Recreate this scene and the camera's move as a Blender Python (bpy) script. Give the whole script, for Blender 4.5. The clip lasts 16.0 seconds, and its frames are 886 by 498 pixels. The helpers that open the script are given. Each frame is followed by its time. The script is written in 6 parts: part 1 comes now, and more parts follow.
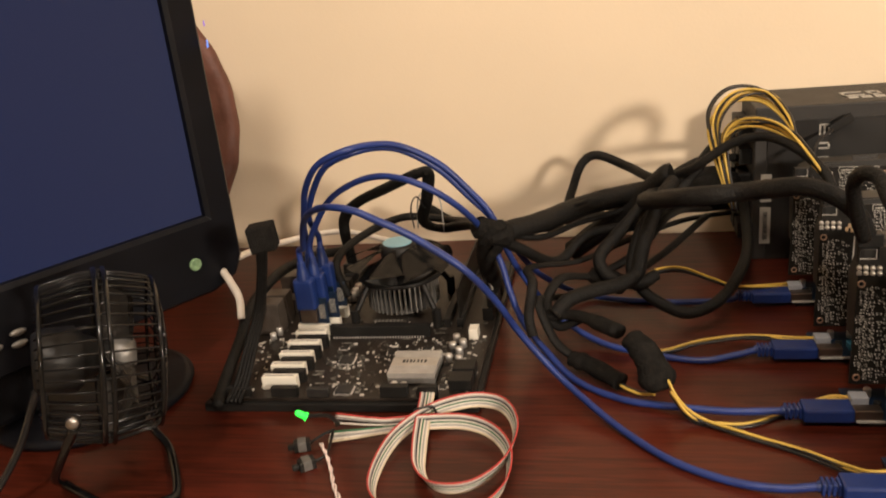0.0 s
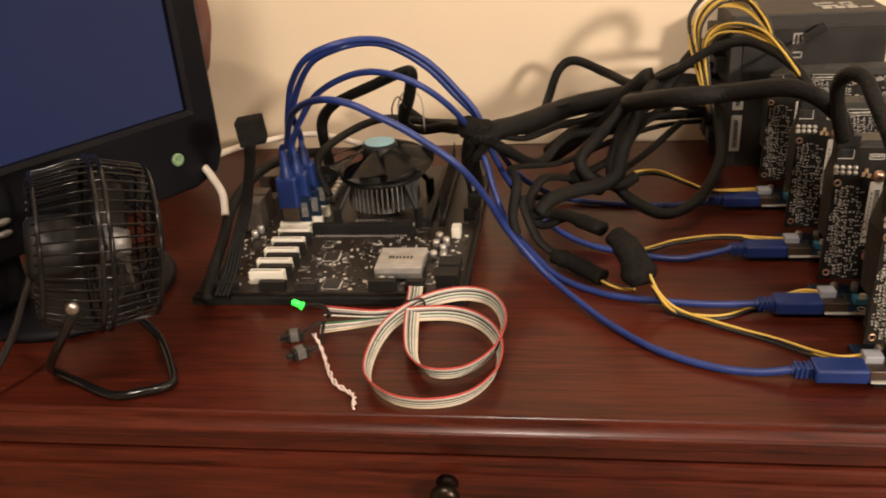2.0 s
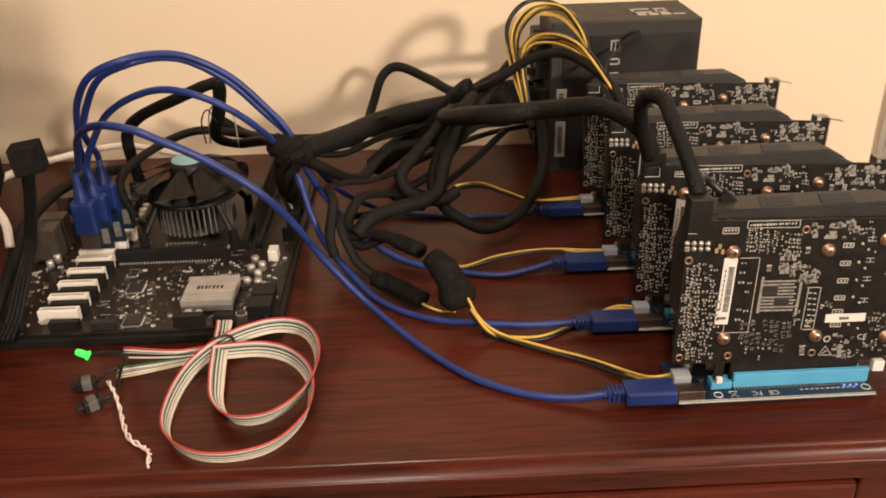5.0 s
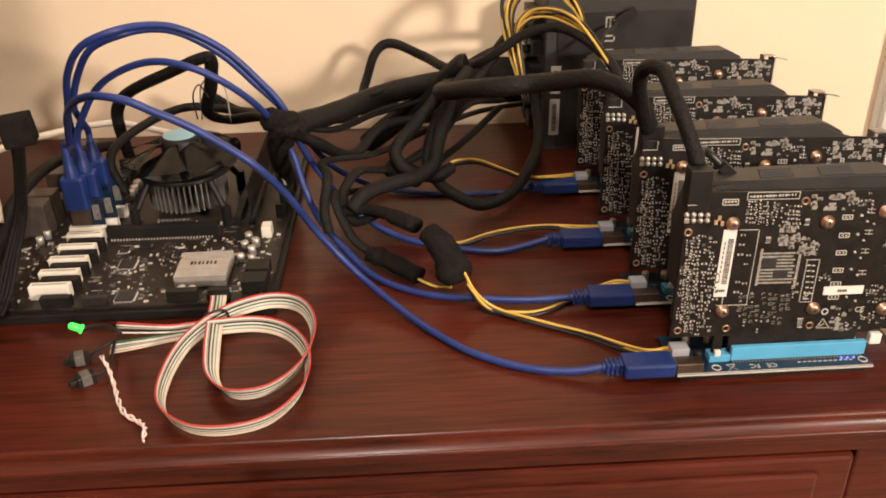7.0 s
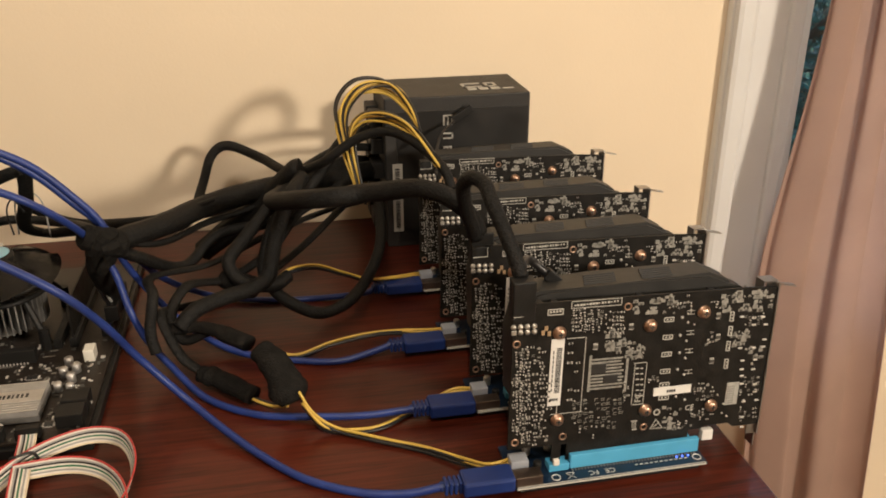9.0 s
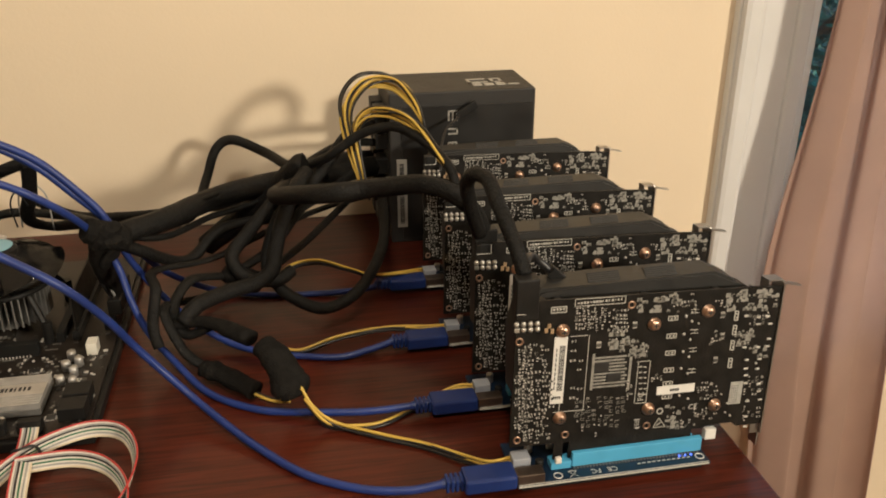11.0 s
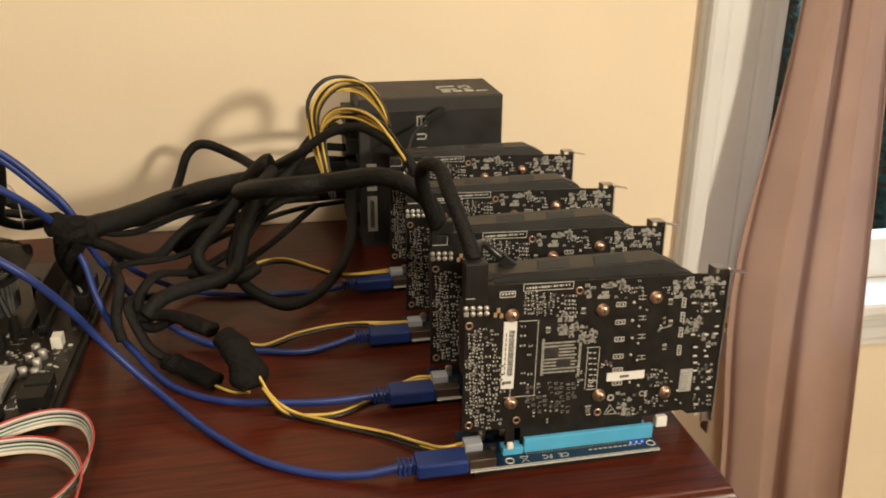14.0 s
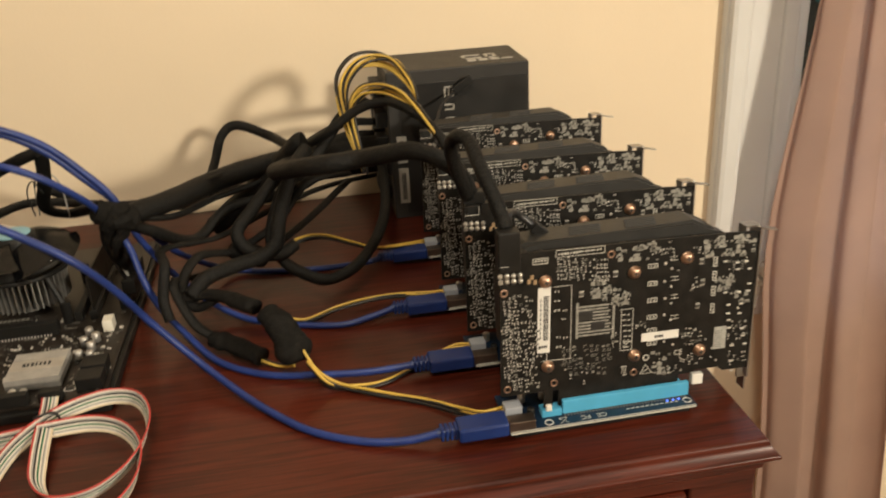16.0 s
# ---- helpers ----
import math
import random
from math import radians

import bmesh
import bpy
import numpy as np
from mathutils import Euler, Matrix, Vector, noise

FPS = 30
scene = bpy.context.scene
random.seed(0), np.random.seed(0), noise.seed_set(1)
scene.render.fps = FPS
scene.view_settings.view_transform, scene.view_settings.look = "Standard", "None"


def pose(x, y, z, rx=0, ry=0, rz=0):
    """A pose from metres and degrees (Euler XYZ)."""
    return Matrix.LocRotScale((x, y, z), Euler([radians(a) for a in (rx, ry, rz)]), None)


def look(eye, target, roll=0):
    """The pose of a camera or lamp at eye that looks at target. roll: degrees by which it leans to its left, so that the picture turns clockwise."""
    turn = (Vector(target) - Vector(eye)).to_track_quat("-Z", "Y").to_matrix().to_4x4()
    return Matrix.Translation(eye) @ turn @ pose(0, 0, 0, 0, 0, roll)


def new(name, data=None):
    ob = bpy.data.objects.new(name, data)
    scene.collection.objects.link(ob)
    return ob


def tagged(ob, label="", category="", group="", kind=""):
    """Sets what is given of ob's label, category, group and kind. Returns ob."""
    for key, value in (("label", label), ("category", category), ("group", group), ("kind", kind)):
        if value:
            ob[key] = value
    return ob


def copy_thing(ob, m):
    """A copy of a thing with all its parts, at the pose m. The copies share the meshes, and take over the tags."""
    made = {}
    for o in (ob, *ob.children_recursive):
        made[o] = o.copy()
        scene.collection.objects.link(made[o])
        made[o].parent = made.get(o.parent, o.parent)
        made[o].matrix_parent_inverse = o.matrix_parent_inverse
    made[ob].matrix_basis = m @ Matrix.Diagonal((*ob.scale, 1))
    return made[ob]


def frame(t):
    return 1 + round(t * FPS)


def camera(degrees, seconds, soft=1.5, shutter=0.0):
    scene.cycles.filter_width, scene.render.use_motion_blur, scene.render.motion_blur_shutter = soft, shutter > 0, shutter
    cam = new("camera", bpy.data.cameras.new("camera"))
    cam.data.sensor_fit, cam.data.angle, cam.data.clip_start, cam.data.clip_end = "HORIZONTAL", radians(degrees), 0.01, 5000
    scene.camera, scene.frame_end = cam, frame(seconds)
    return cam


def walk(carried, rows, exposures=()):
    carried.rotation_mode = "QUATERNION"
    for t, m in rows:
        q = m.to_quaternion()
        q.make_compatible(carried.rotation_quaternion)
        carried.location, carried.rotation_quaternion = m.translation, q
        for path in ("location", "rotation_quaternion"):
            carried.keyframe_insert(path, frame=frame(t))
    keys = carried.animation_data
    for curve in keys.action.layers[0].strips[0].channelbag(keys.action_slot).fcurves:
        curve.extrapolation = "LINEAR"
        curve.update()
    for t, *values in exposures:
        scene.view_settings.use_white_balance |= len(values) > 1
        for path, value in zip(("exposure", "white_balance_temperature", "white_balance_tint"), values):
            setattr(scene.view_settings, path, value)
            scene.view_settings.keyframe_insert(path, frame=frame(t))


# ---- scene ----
cam = camera(55.0, 16.0, soft=1.8, shutter=0.5)
PATH = [
    (0, (0.0102, -0.4083, 0.3413), (-0.3571, 1.2992, -0.3004), -6.1),
    (0.5, (-0.0009, -0.4278, 0.3413), (-0.3385, 1.2639, -0.3543), -5.9),
    (1, (-0.0177, -0.4278, 0.3348), (-0.3367, 1.2378, -0.4297), -5.5),
    (1.5, (-0.0223, -0.4352, 0.3367), (-0.3199, 1.2164, -0.4659), -4.7),
    (2, (-0.0223, -0.4297, 0.3311), (-0.2725, 1.2257, -0.4799), -4.0),
    (2.5, (-0.0130, -0.4399, 0.3357), (-0.1655, 1.2267, -0.4762), -2.9),
    (3, (-0.0158, -0.4799, 0.3506), (-0.0837, 1.2155, -0.4120), -2.2),
    (3.5, (-0.0093, -0.4855, 0.3506), (-0.0316, 1.2313, -0.3646), -2.3),
    (4, (-0.0084, -0.4501, 0.3441), (0.0093, 1.2620, -0.3832), -2.1),
    (4.5, (0.0112, -0.3980, 0.3395), (0.0484, 1.2769, -0.4678), -1.7),
    (5, (0.0149, -0.3860, 0.3450), (0.0549, 1.2629, -0.5143), -1.7),
    (5.2, (0.0102, -0.3887, 0.3460), (0.0558, 1.2620, -0.5096), -1.6),
    (7.3, (0.0065, -0.3860, 0.3339), (0.0856, 1.2481, -0.5515), -1.1),
    (7.5, (0.0047, -0.3962, 0.3376), (0.1097, 1.2527, -0.5171), -0.7),
    (8, (0.0223, -0.3869, 0.3367), (0.2232, 1.2815, -0.4594), 0.3),
    (8.5, (0.0316, -0.3729, 0.3450), (0.3171, 1.2983, -0.4185), 0.2),
    (8.7, (0.0428, -0.3636, 0.3515), (0.3748, 1.3067, -0.3980), -0.2),
    (10.8, (0.0493, -0.3618, 0.3571), (0.3739, 1.3076, -0.3962), 0.0),
    (11, (0.0465, -0.3608, 0.3534), (0.3674, 1.3067, -0.4055), 0.1),
    (11.5, (0.0474, -0.3515, 0.3488), (0.3506, 1.3029, -0.4445), -0.1),
    (12, (0.0530, -0.3543, 0.3515), (0.3850, 1.2899, -0.4520), -0.5),
    (12.5, (0.0688, -0.3608, 0.3534), (0.5543, 1.2536, -0.4325), 0.1),
    (13, (0.0558, -0.3869, 0.3599), (0.5608, 1.2341, -0.3999), 0.2),
    (13.5, (0.0577, -0.4064, 0.3478), (0.4734, 1.2555, -0.3776), 0.1),
    (14, (0.0688, -0.3860, 0.3339), (0.4046, 1.3048, -0.3664), 0.3),
    (14.5, (0.0707, -0.3720, 0.3236), (0.3841, 1.3141, -0.3952), 0.4),
    (15, (0.0642, -0.3692, 0.3274), (0.3469, 1.3085, -0.4250), 0.1),
    (15.5, (0.0614, -0.3794, 0.3218), (0.3013, 1.2927, -0.4557), -1.0),
    (16, (0.0679, -0.3962, 0.3422), (0.3227, 1.2788, -0.4259), -3.3),
]
walk(cam, [(t, look(eye, target, roll)) for t, eye, target, roll in PATH], exposures=((0, -0.02, 6500, 10), (2, 0.10, 6500, 11), (3.5, 0.03, 6500, 11), (4.5, 0.05, 6500, 12), (5.2, 0.10, 6480, 13), (7.5, 0.32, 6450, 14), (8, 0.22, 6450, 14), (8.5, -0.10, 6420, 9), (11, -0.24, 6350, 3), (12, -0.20, 6350, 3), (13.5, -0.15, 6420, 1), (16, -0.13, 6450, 1)))

# exposure and white balance are keyed with the walk above
# ---- world and lights ----
world = bpy.data.worlds.new("dusk")
scene.world = world
world.use_nodes = True
wn = world.node_tree.nodes
sky = wn.new("ShaderNodeTexSky")
sky.sky_type, sky.sun_disc = "NISHITA", False
sky.sun_elevation, sky.sun_rotation = radians(58), radians(0)
world.node_tree.links.new(sky.outputs[0], wn["Background"].inputs[0])
wn["Background"].inputs[1].default_value = 0.15


def area_lamp(name, eye, target, size, watts, colour):
    data = bpy.data.lights.new(name, "AREA")
    data.shape, data.size, data.energy, data.color = "DISK", size, watts, colour
    ob = new(name, data)
    ob.matrix_world = look(eye, target)
    return ob


sun_data = bpy.data.lights.new("dusk_sky_light", "SUN")
sun_data.energy, sun_data.angle, sun_data.color = 9.0, radians(60), (0.52, 0.76, 1.0)
new("dusk_sky_light", sun_data).matrix_world = look((0.6, 4.0, 6.4), (0.6, 0.0, 0.0))
area_lamp("room_lamp_light", (1.40, -1.52, 0.76), (0.05, 0.4, 0.1), 0.23, 43, (1.0, 0.84, 0.685))
area_lamp("ceiling_lamp_light", (-0.10, -0.95, 1.52), (-0.05, 0.10, 0.0), 0.24, 18, (1.0, 0.85, 0.71))

# ---- materials ----
def material(name, colour, rough=0.5, metal=0.0, vary=0.25, scale=40.0, bump=0.0, bump_scale=200.0, emit=None, emit_power=0.0, coat=0.0, random_tint=0.0, spec=0.5):
    m = bpy.data.materials.new(name)
    m.use_nodes = True
    nt = m.node_tree
    bs = nt.nodes["Principled BSDF"]
    bs.inputs["Roughness"].default_value = rough
    bs.inputs["Metallic"].default_value = metal
    bs.inputs["Coat Weight"].default_value = coat
    bs.inputs["Specular IOR Level"].default_value = spec
    co = nt.nodes.new("ShaderNodeTexCoord")
    no = nt.nodes.new("ShaderNodeTexNoise")
    no.inputs["Scale"].default_value = scale
    no.inputs["Detail"].default_value = 6
    nt.links.new(co.outputs["Object"], no.inputs["Vector"])
    ramp = nt.nodes.new("ShaderNodeValToRGB")
    ramp.color_ramp.elements[0].position, ramp.color_ramp.elements[1].position = 0.3, 0.7
    lo = [c * (1 - vary) for c in colour]
    hi = [min(1, c * (1 + vary)) for c in colour]
    ramp.color_ramp.elements[0].color, ramp.color_ramp.elements[1].color = (*lo, 1), (*hi, 1)
    nt.links.new(no.outputs["Fac"], ramp.inputs[0])
    out = ramp.outputs[0]
    if random_tint:
        info = nt.nodes.new("ShaderNodeNewGeometry")
        hsv = nt.nodes.new("ShaderNodeHueSaturation")
        mr = nt.nodes.new("ShaderNodeMapRange")
        mr.inputs["To Min"].default_value, mr.inputs["To Max"].default_value = 1 - random_tint, 1 + random_tint
        nt.links.new(info.outputs["Random Per Island"], mr.inputs["Value"])
        nt.links.new(mr.outputs[0], hsv.inputs["Value"])
        nt.links.new(out, hsv.inputs["Color"])
        out = hsv.outputs[0]
    nt.links.new(out, bs.inputs["Base Color"])
    rr = nt.nodes.new("ShaderNodeMapRange")
    rr.inputs["To Min"].default_value, rr.inputs["To Max"].default_value = max(0.02, rough - 0.1), min(1, rough + 0.12)
    nt.links.new(no.outputs["Fac"], rr.inputs["Value"])
    nt.links.new(rr.outputs[0], bs.inputs["Roughness"])
    if bump:
        n2 = nt.nodes.new("ShaderNodeTexNoise")
        n2.inputs["Scale"].default_value = bump_scale
        n2.inputs["Detail"].default_value = 4
        nt.links.new(co.outputs["Object"], n2.inputs["Vector"])
        b = nt.nodes.new("ShaderNodeBump")
        b.inputs["Strength"].default_value, b.inputs["Distance"].default_value = bump, 0.002
        nt.links.new(n2.outputs["Fac"], b.inputs["Height"])
        nt.links.new(b.outputs[0], bs.inputs["Normal"])
    if emit:
        bs.inputs["Emission Color"].default_value = (*emit, 1)
        bs.inputs["Emission Strength"].default_value = emit_power
    return m


def wood_material(name, dark, light, rough):
    m = bpy.data.materials.new(name)
    m.use_nodes = True
    nt = m.node_tree
    bs = nt.nodes["Principled BSDF"]
    bs.inputs["Coat Weight"].default_value, bs.inputs["Coat Roughness"].default_value = 0.22, 0.20
    bs.inputs["Specular IOR Level"].default_value = 0.22
    co = nt.nodes.new("ShaderNodeTexCoord")
    mp = nt.nodes.new("ShaderNodeMapping")
    mp.inputs["Scale"].default_value = (5.0, 95.0, 95.0)
    nt.links.new(co.outputs["Object"], mp.inputs["Vector"])
    grain = nt.nodes.new("ShaderNodeTexNoise")
    grain.inputs["Scale"].default_value, grain.inputs["Detail"].default_value = 2.2, 8
    grain.inputs["Distortion"].default_value = 1.1
    nt.links.new(mp.outputs[0], grain.inputs["Vector"])
    blotch = nt.nodes.new("ShaderNodeTexNoise")
    blotch.inputs["Scale"].default_value = 5
    nt.links.new(co.outputs["Object"], blotch.inputs["Vector"])
    mix = nt.nodes.new("ShaderNodeMath")
    mix.operation = "MULTIPLY_ADD"
    mix.inputs[1].default_value = 0.45
    nt.links.new(blotch.outputs["Fac"], mix.inputs[0])
    sc = nt.nodes.new("ShaderNodeMath")
    sc.operation = "MULTIPLY"
    sc.inputs[1].default_value = 0.6
    nt.links.new(grain.outputs["Fac"], sc.inputs[0])
    nt.links.new(sc.outputs[0], mix.inputs[2])
    mp2 = nt.nodes.new("ShaderNodeMapping")
    mp2.inputs["Scale"].default_value = (22.0, 420.0, 420.0)
    nt.links.new(co.outputs["Object"], mp2.inputs["Vector"])
    pores = nt.nodes.new("ShaderNodeTexNoise")
    pores.inputs["Scale"].default_value, pores.inputs["Detail"].default_value = 1.6, 3
    nt.links.new(mp2.outputs[0], pores.inputs["Vector"])
    fine = nt.nodes.new("ShaderNodeMath")
    fine.operation = "MULTIPLY_ADD"
    fine.inputs[1].default_value = 0.30
    nt.links.new(pores.outputs["Fac"], fine.inputs[0])
    nt.links.new(mix.outputs[0], fine.inputs[2])
    ramp = nt.nodes.new("ShaderNodeValToRGB")
    ramp.color_ramp.elements[0].position, ramp.color_ramp.elements[1].position = 0.51, 0.80
    ramp.color_ramp.elements[0].color, ramp.color_ramp.elements[1].color = (*dark, 1), (*light, 1)
    nt.links.new(fine.outputs[0], ramp.inputs[0])
    nt.links.new(ramp.outputs[0], bs.inputs["Base Color"])
    rr = nt.nodes.new("ShaderNodeMapRange")
    rr.inputs["To Min"].default_value, rr.inputs["To Max"].default_value = rough - 0.06, rough + 0.12
    nt.links.new(blotch.outputs["Fac"], rr.inputs["Value"])
    nt.links.new(rr.outputs[0], bs.inputs["Roughness"])
    b = nt.nodes.new("ShaderNodeBump")
    b.inputs["Strength"].default_value, b.inputs["Distance"].default_value = 0.12, 0.001
    nt.links.new(grain.outputs["Fac"], b.inputs["Height"])
    nt.links.new(b.outputs[0], bs.inputs["Normal"])
    return m


WOOD = wood_material("cherry_wood", (0.0235, 0.0037, 0.0016), (0.089, 0.0150, 0.0066), 0.36)
WALL = material("wall_paint", (0.80, 0.665, 0.49), 0.75, vary=0.04, scale=3, bump=0.08, bump_scale=350)
CEIL = material("ceiling_paint", (0.80, 0.78, 0.72), 0.8, vary=0.04, scale=3)
CARPET = material("carpet", (0.34, 0.27, 0.20), 0.95, vary=0.2, scale=90, bump=0.6, bump_scale=400)
TRIM = material("trim_paint", (0.67, 0.66, 0.645), 0.4, vary=0.04, scale=8)
CURTAIN = material("curtain_cloth", (0.47, 0.325, 0.26), 0.85, vary=0.10, scale=14, bump=0.25, bump_scale=900)
# the cloth lets some light through
cnt = CURTAIN.node_tree
ctr = cnt.nodes.new("ShaderNodeBsdfTranslucent")
ctr.inputs["Color"].default_value = (0.68, 0.50, 0.45, 1)
cmx = cnt.nodes.new("ShaderNodeMixShader")
cmx.inputs[0].default_value = 0.38
cnt.links.new(cnt.nodes["Principled BSDF"].outputs[0], cmx.inputs[1])
cnt.links.new(ctr.outputs[0], cmx.inputs[2])
cnt.links.new(cmx.outputs[0], cnt.nodes["Material Output"].inputs["Surface"])
PCB = material("black_circuit_board", (0.0115, 0.0100, 0.0085), 0.42, spec=0.18, vary=0.4, scale=120, bump=0.15, bump_scale=700)
PCB_BLUE = material("blue_circuit_board", (0.005, 0.015, 0.036), 0.35, vary=0.3, scale=150)
BLACK = material("black_plastic", (0.0135, 0.0128, 0.012), 0.42, spec=0.24, vary=0.25, scale=60, bump=0.08, bump_scale=500)
MON_BLACK = material("matt_black_monitor_plastic", (0.0042, 0.0044, 0.0062), 0.45, vary=0.2, scale=30, spec=0.17)
GLOSS = material("glossy_black_plastic", (0.012, 0.012, 0.013), 0.18, vary=0.3, scale=25)
SLEEVE = material("braided_black_sleeve", (0.0078, 0.0072, 0.0064), 0.58, spec=0.20, vary=0.5, scale=300, bump=0.6, bump_scale=620)
VELCRO = material("black_hook_tape", (0.0120, 0.0110, 0.0098), 0.9, spec=0.12, vary=0.4, scale=200, bump=0.8, bump_scale=700)
BLUE = material("blue_cable_jacket", (0.015, 0.035, 0.175), 0.42, vary=0.18, scale=60, bump=0.05)
BLUE_PLUG = material("blue_plug_plastic", (0.009, 0.027, 0.135), 0.42, vary=0.15, scale=50)
PIN = material("dull_solder_pin", (0.50, 0.475, 0.43), 0.34, 0.75, vary=0.15, scale=400)
SLOT_BLUE = material("light_blue_slot_plastic", (0.085, 0.37, 0.60), 0.42, vary=0.08, scale=50)
SLOT_WHITE = material("white_slot_plastic", (0.80, 0.76, 0.66), 0.42, vary=0.06, scale=60)
HEATSINK = material("dull_heatsink_aluminium", (0.27, 0.26, 0.245), 0.5, 0.7, vary=0.2, scale=120)
STEEL = material("bare_steel", (0.40, 0.38, 0.36), 0.34, 1.0, vary=0.12, scale=80)
ALU = material("aluminium", (0.66, 0.64, 0.61), 0.45, 0.75, vary=0.10, scale=120)
COPPER = material("copper_screw", (0.50, 0.33, 0.24), 0.36, 1.0, vary=0.15, scale=300)
SOLDER = material("solder", (0.72, 0.69, 0.64), 0.42, 0.4, vary=0.15, scale=400)
CHIP = material("chip_grey", (0.085, 0.080, 0.070), 0.45, 0.1, vary=0.35, scale=400, random_tint=0.75)
CHIP_DARK = material("chip_black", (0.022, 0.021, 0.02), 0.4, vary=0.3, scale=200)
SILK = material("silkscreen_white", (0.50, 0.48, 0.43), 0.6, vary=0.12, scale=500)
STICKER = material("white_sticker", (0.70, 0.675, 0.63), 0.5, vary=0.04, scale=60)
SILK_DIM = material("worn_silkscreen_grey", (0.25, 0.238, 0.21), 0.6, vary=0.35, scale=300)
# print black, also used for the painted shade in slots, vents and screw recesses
INK = material("black_ink_and_shade", (0.03, 0.03, 0.03), 0.6, vary=0.2)
YELLOW = material("yellow_wire", (0.60, 0.40, 0.075), 0.4, vary=0.12, scale=80)
WIRE_BLACK = material("black_wire", (0.015, 0.014, 0.014), 0.35, vary=0.3, scale=80)
RED = material("red_wire", (0.50, 0.055, 0.05), 0.42, vary=0.12, scale=80)
WHITE_W = material("white_wire", (0.76, 0.70, 0.62), 0.45, vary=0.08, scale=80)
GREY_W = material("grey_wire", (0.36, 0.35, 0.33), 0.45, vary=0.1, scale=80)
CREAM_W = material("cream_wire", (0.72, 0.60, 0.42), 0.45, vary=0.1, scale=80)
GREEN_W = material("green_wire", (0.03, 0.15, 0.07), 0.45, vary=0.1, scale=80)
PINK_W = material("pinkish_white_wire", (0.80, 0.66, 0.62), 0.45, vary=0.08, scale=80)
PSU_M = material("powder_coated_black", (0.022, 0.020, 0.018), 0.55, vary=0.2, scale=60, bump=0.4, bump_scale=900)
SHROUD = material("dark_grey_shroud", (0.0175, 0.0158, 0.0135), 0.5, vary=0.2, scale=50, bump=0.1)
LED_G = material("green_led", (0.03, 0.7, 0.08), 0.3, vary=0.1, emit=(0.03, 1.0, 0.06), emit_power=1.3)
LED_B = material("blue_led", (0.1, 0.15, 0.9), 0.3, vary=0.1, emit=(0.1, 0.2, 1.0), emit_power=2)
LED_DIM = material("pale_green_led", (0.16, 0.24, 0.13), 0.2, vary=0.3, scale=300, emit=(0.45, 0.75, 0.35), emit_power=0.06)
PORT = material("brownish_port_shell", (0.105, 0.088, 0.075), 0.42, 0.5, vary=0.25, scale=90)
BOARD = material("dark_brown_circuit_board", (0.0215, 0.0165, 0.0135), 0.34, spec=0.3, vary=0.5, scale=70, bump=0.15, bump_scale=700)
PALE_PRINT = material("pale_tinned_pad", (0.34, 0.33, 0.30), 0.55, vary=0.15, scale=300)
TAN = material("tan_ceramic", (0.30, 0.20, 0.11), 0.5, vary=0.2, scale=300)
STICKER_BLUE = material("pale_blue_sticker", (0.25, 0.50, 0.62), 0.4, vary=0.06)
VASE = material("carved_brown_wood", (0.13, 0.052, 0.036), 0.6, vary=0.35, scale=30, bump=0.6, bump_scale=120)
DARKMETAL = material("dark_bronze", (0.035, 0.026, 0.02), 0.3, 0.9, vary=0.2, scale=40)
FAN_PAINT = material("glossy_black_wire_paint", (0.006, 0.006, 0.0062), 0.12, 0.0, vary=0.2, scale=40, spec=0.38)
SOCKET = material("coppery_socket_metal", (0.20, 0.155, 0.125), 0.35, 0.9, vary=0.2, scale=90)
PALE = material("pale_grey_plastic", (0.30, 0.315, 0.35), 0.45, vary=0.06)
BLADE = material("smoky_blade_plastic", (0.075, 0.068, 0.060), 0.25, vary=0.2, scale=30)
# teal because the blue cast of the dusk light is put into the leaf colour
LEAF = material("dusk_tinted_leaf", (0.025, 0.125, 0.120), 0.6, vary=0.4, scale=5, random_tint=0.6)
BARK = material("bark", (0.06, 0.045, 0.035), 0.9, vary=0.3, scale=12)
GRASS = material("lawn", (0.04, 0.09, 0.03), 0.9, vary=0.3, scale=4)

# the monitor's glowing picture: deep blue, paler to one side
SCREEN = bpy.data.materials.new("monitor_picture")
SCREEN.use_nodes = True
snt = SCREEN.node_tree
sbs = snt.nodes["Principled BSDF"]
sbs.inputs["Base Color"].default_value = (0.01, 0.01, 0.012, 1)
sbs.inputs["Roughness"].default_value = 0.5
sbs.inputs["Specular IOR Level"].default_value = 0.06
sco = snt.nodes.new("ShaderNodeTexCoord")
sgr = snt.nodes.new("ShaderNodeSeparateXYZ")
snt.links.new(sco.outputs["Generated"], sgr.inputs[0])
srp = snt.nodes.new("ShaderNodeValToRGB")
srp.color_ramp.elements[0].position, srp.color_ramp.elements[1].position = 0.35, 1.0
srp.color_ramp.elements[0].color, srp.color_ramp.elements[1].color = (0.008, 0.024, 0.115, 1), (0.036, 0.047, 0.125, 1)
snt.links.new(sgr.outputs[0], srp.inputs[0])
snt.links.new(srp.outputs[0], sbs.inputs["Emission Color"])
sbs.inputs["Emission Strength"].default_value = 0.43

GLASS = bpy.data.materials.new("window_glass")
GLASS.use_nodes = True
gb = GLASS.node_tree.nodes["Principled BSDF"]
gb.inputs["Transmission Weight"].default_value = 1.0
gb.inputs["Roughness"].default_value = 0.02
gb.inputs["IOR"].default_value = 1.45
gb.inputs["Base Color"].default_value = (0.95, 0.98, 1.0, 1)

# ---- builders ----
ORIGIN = {}


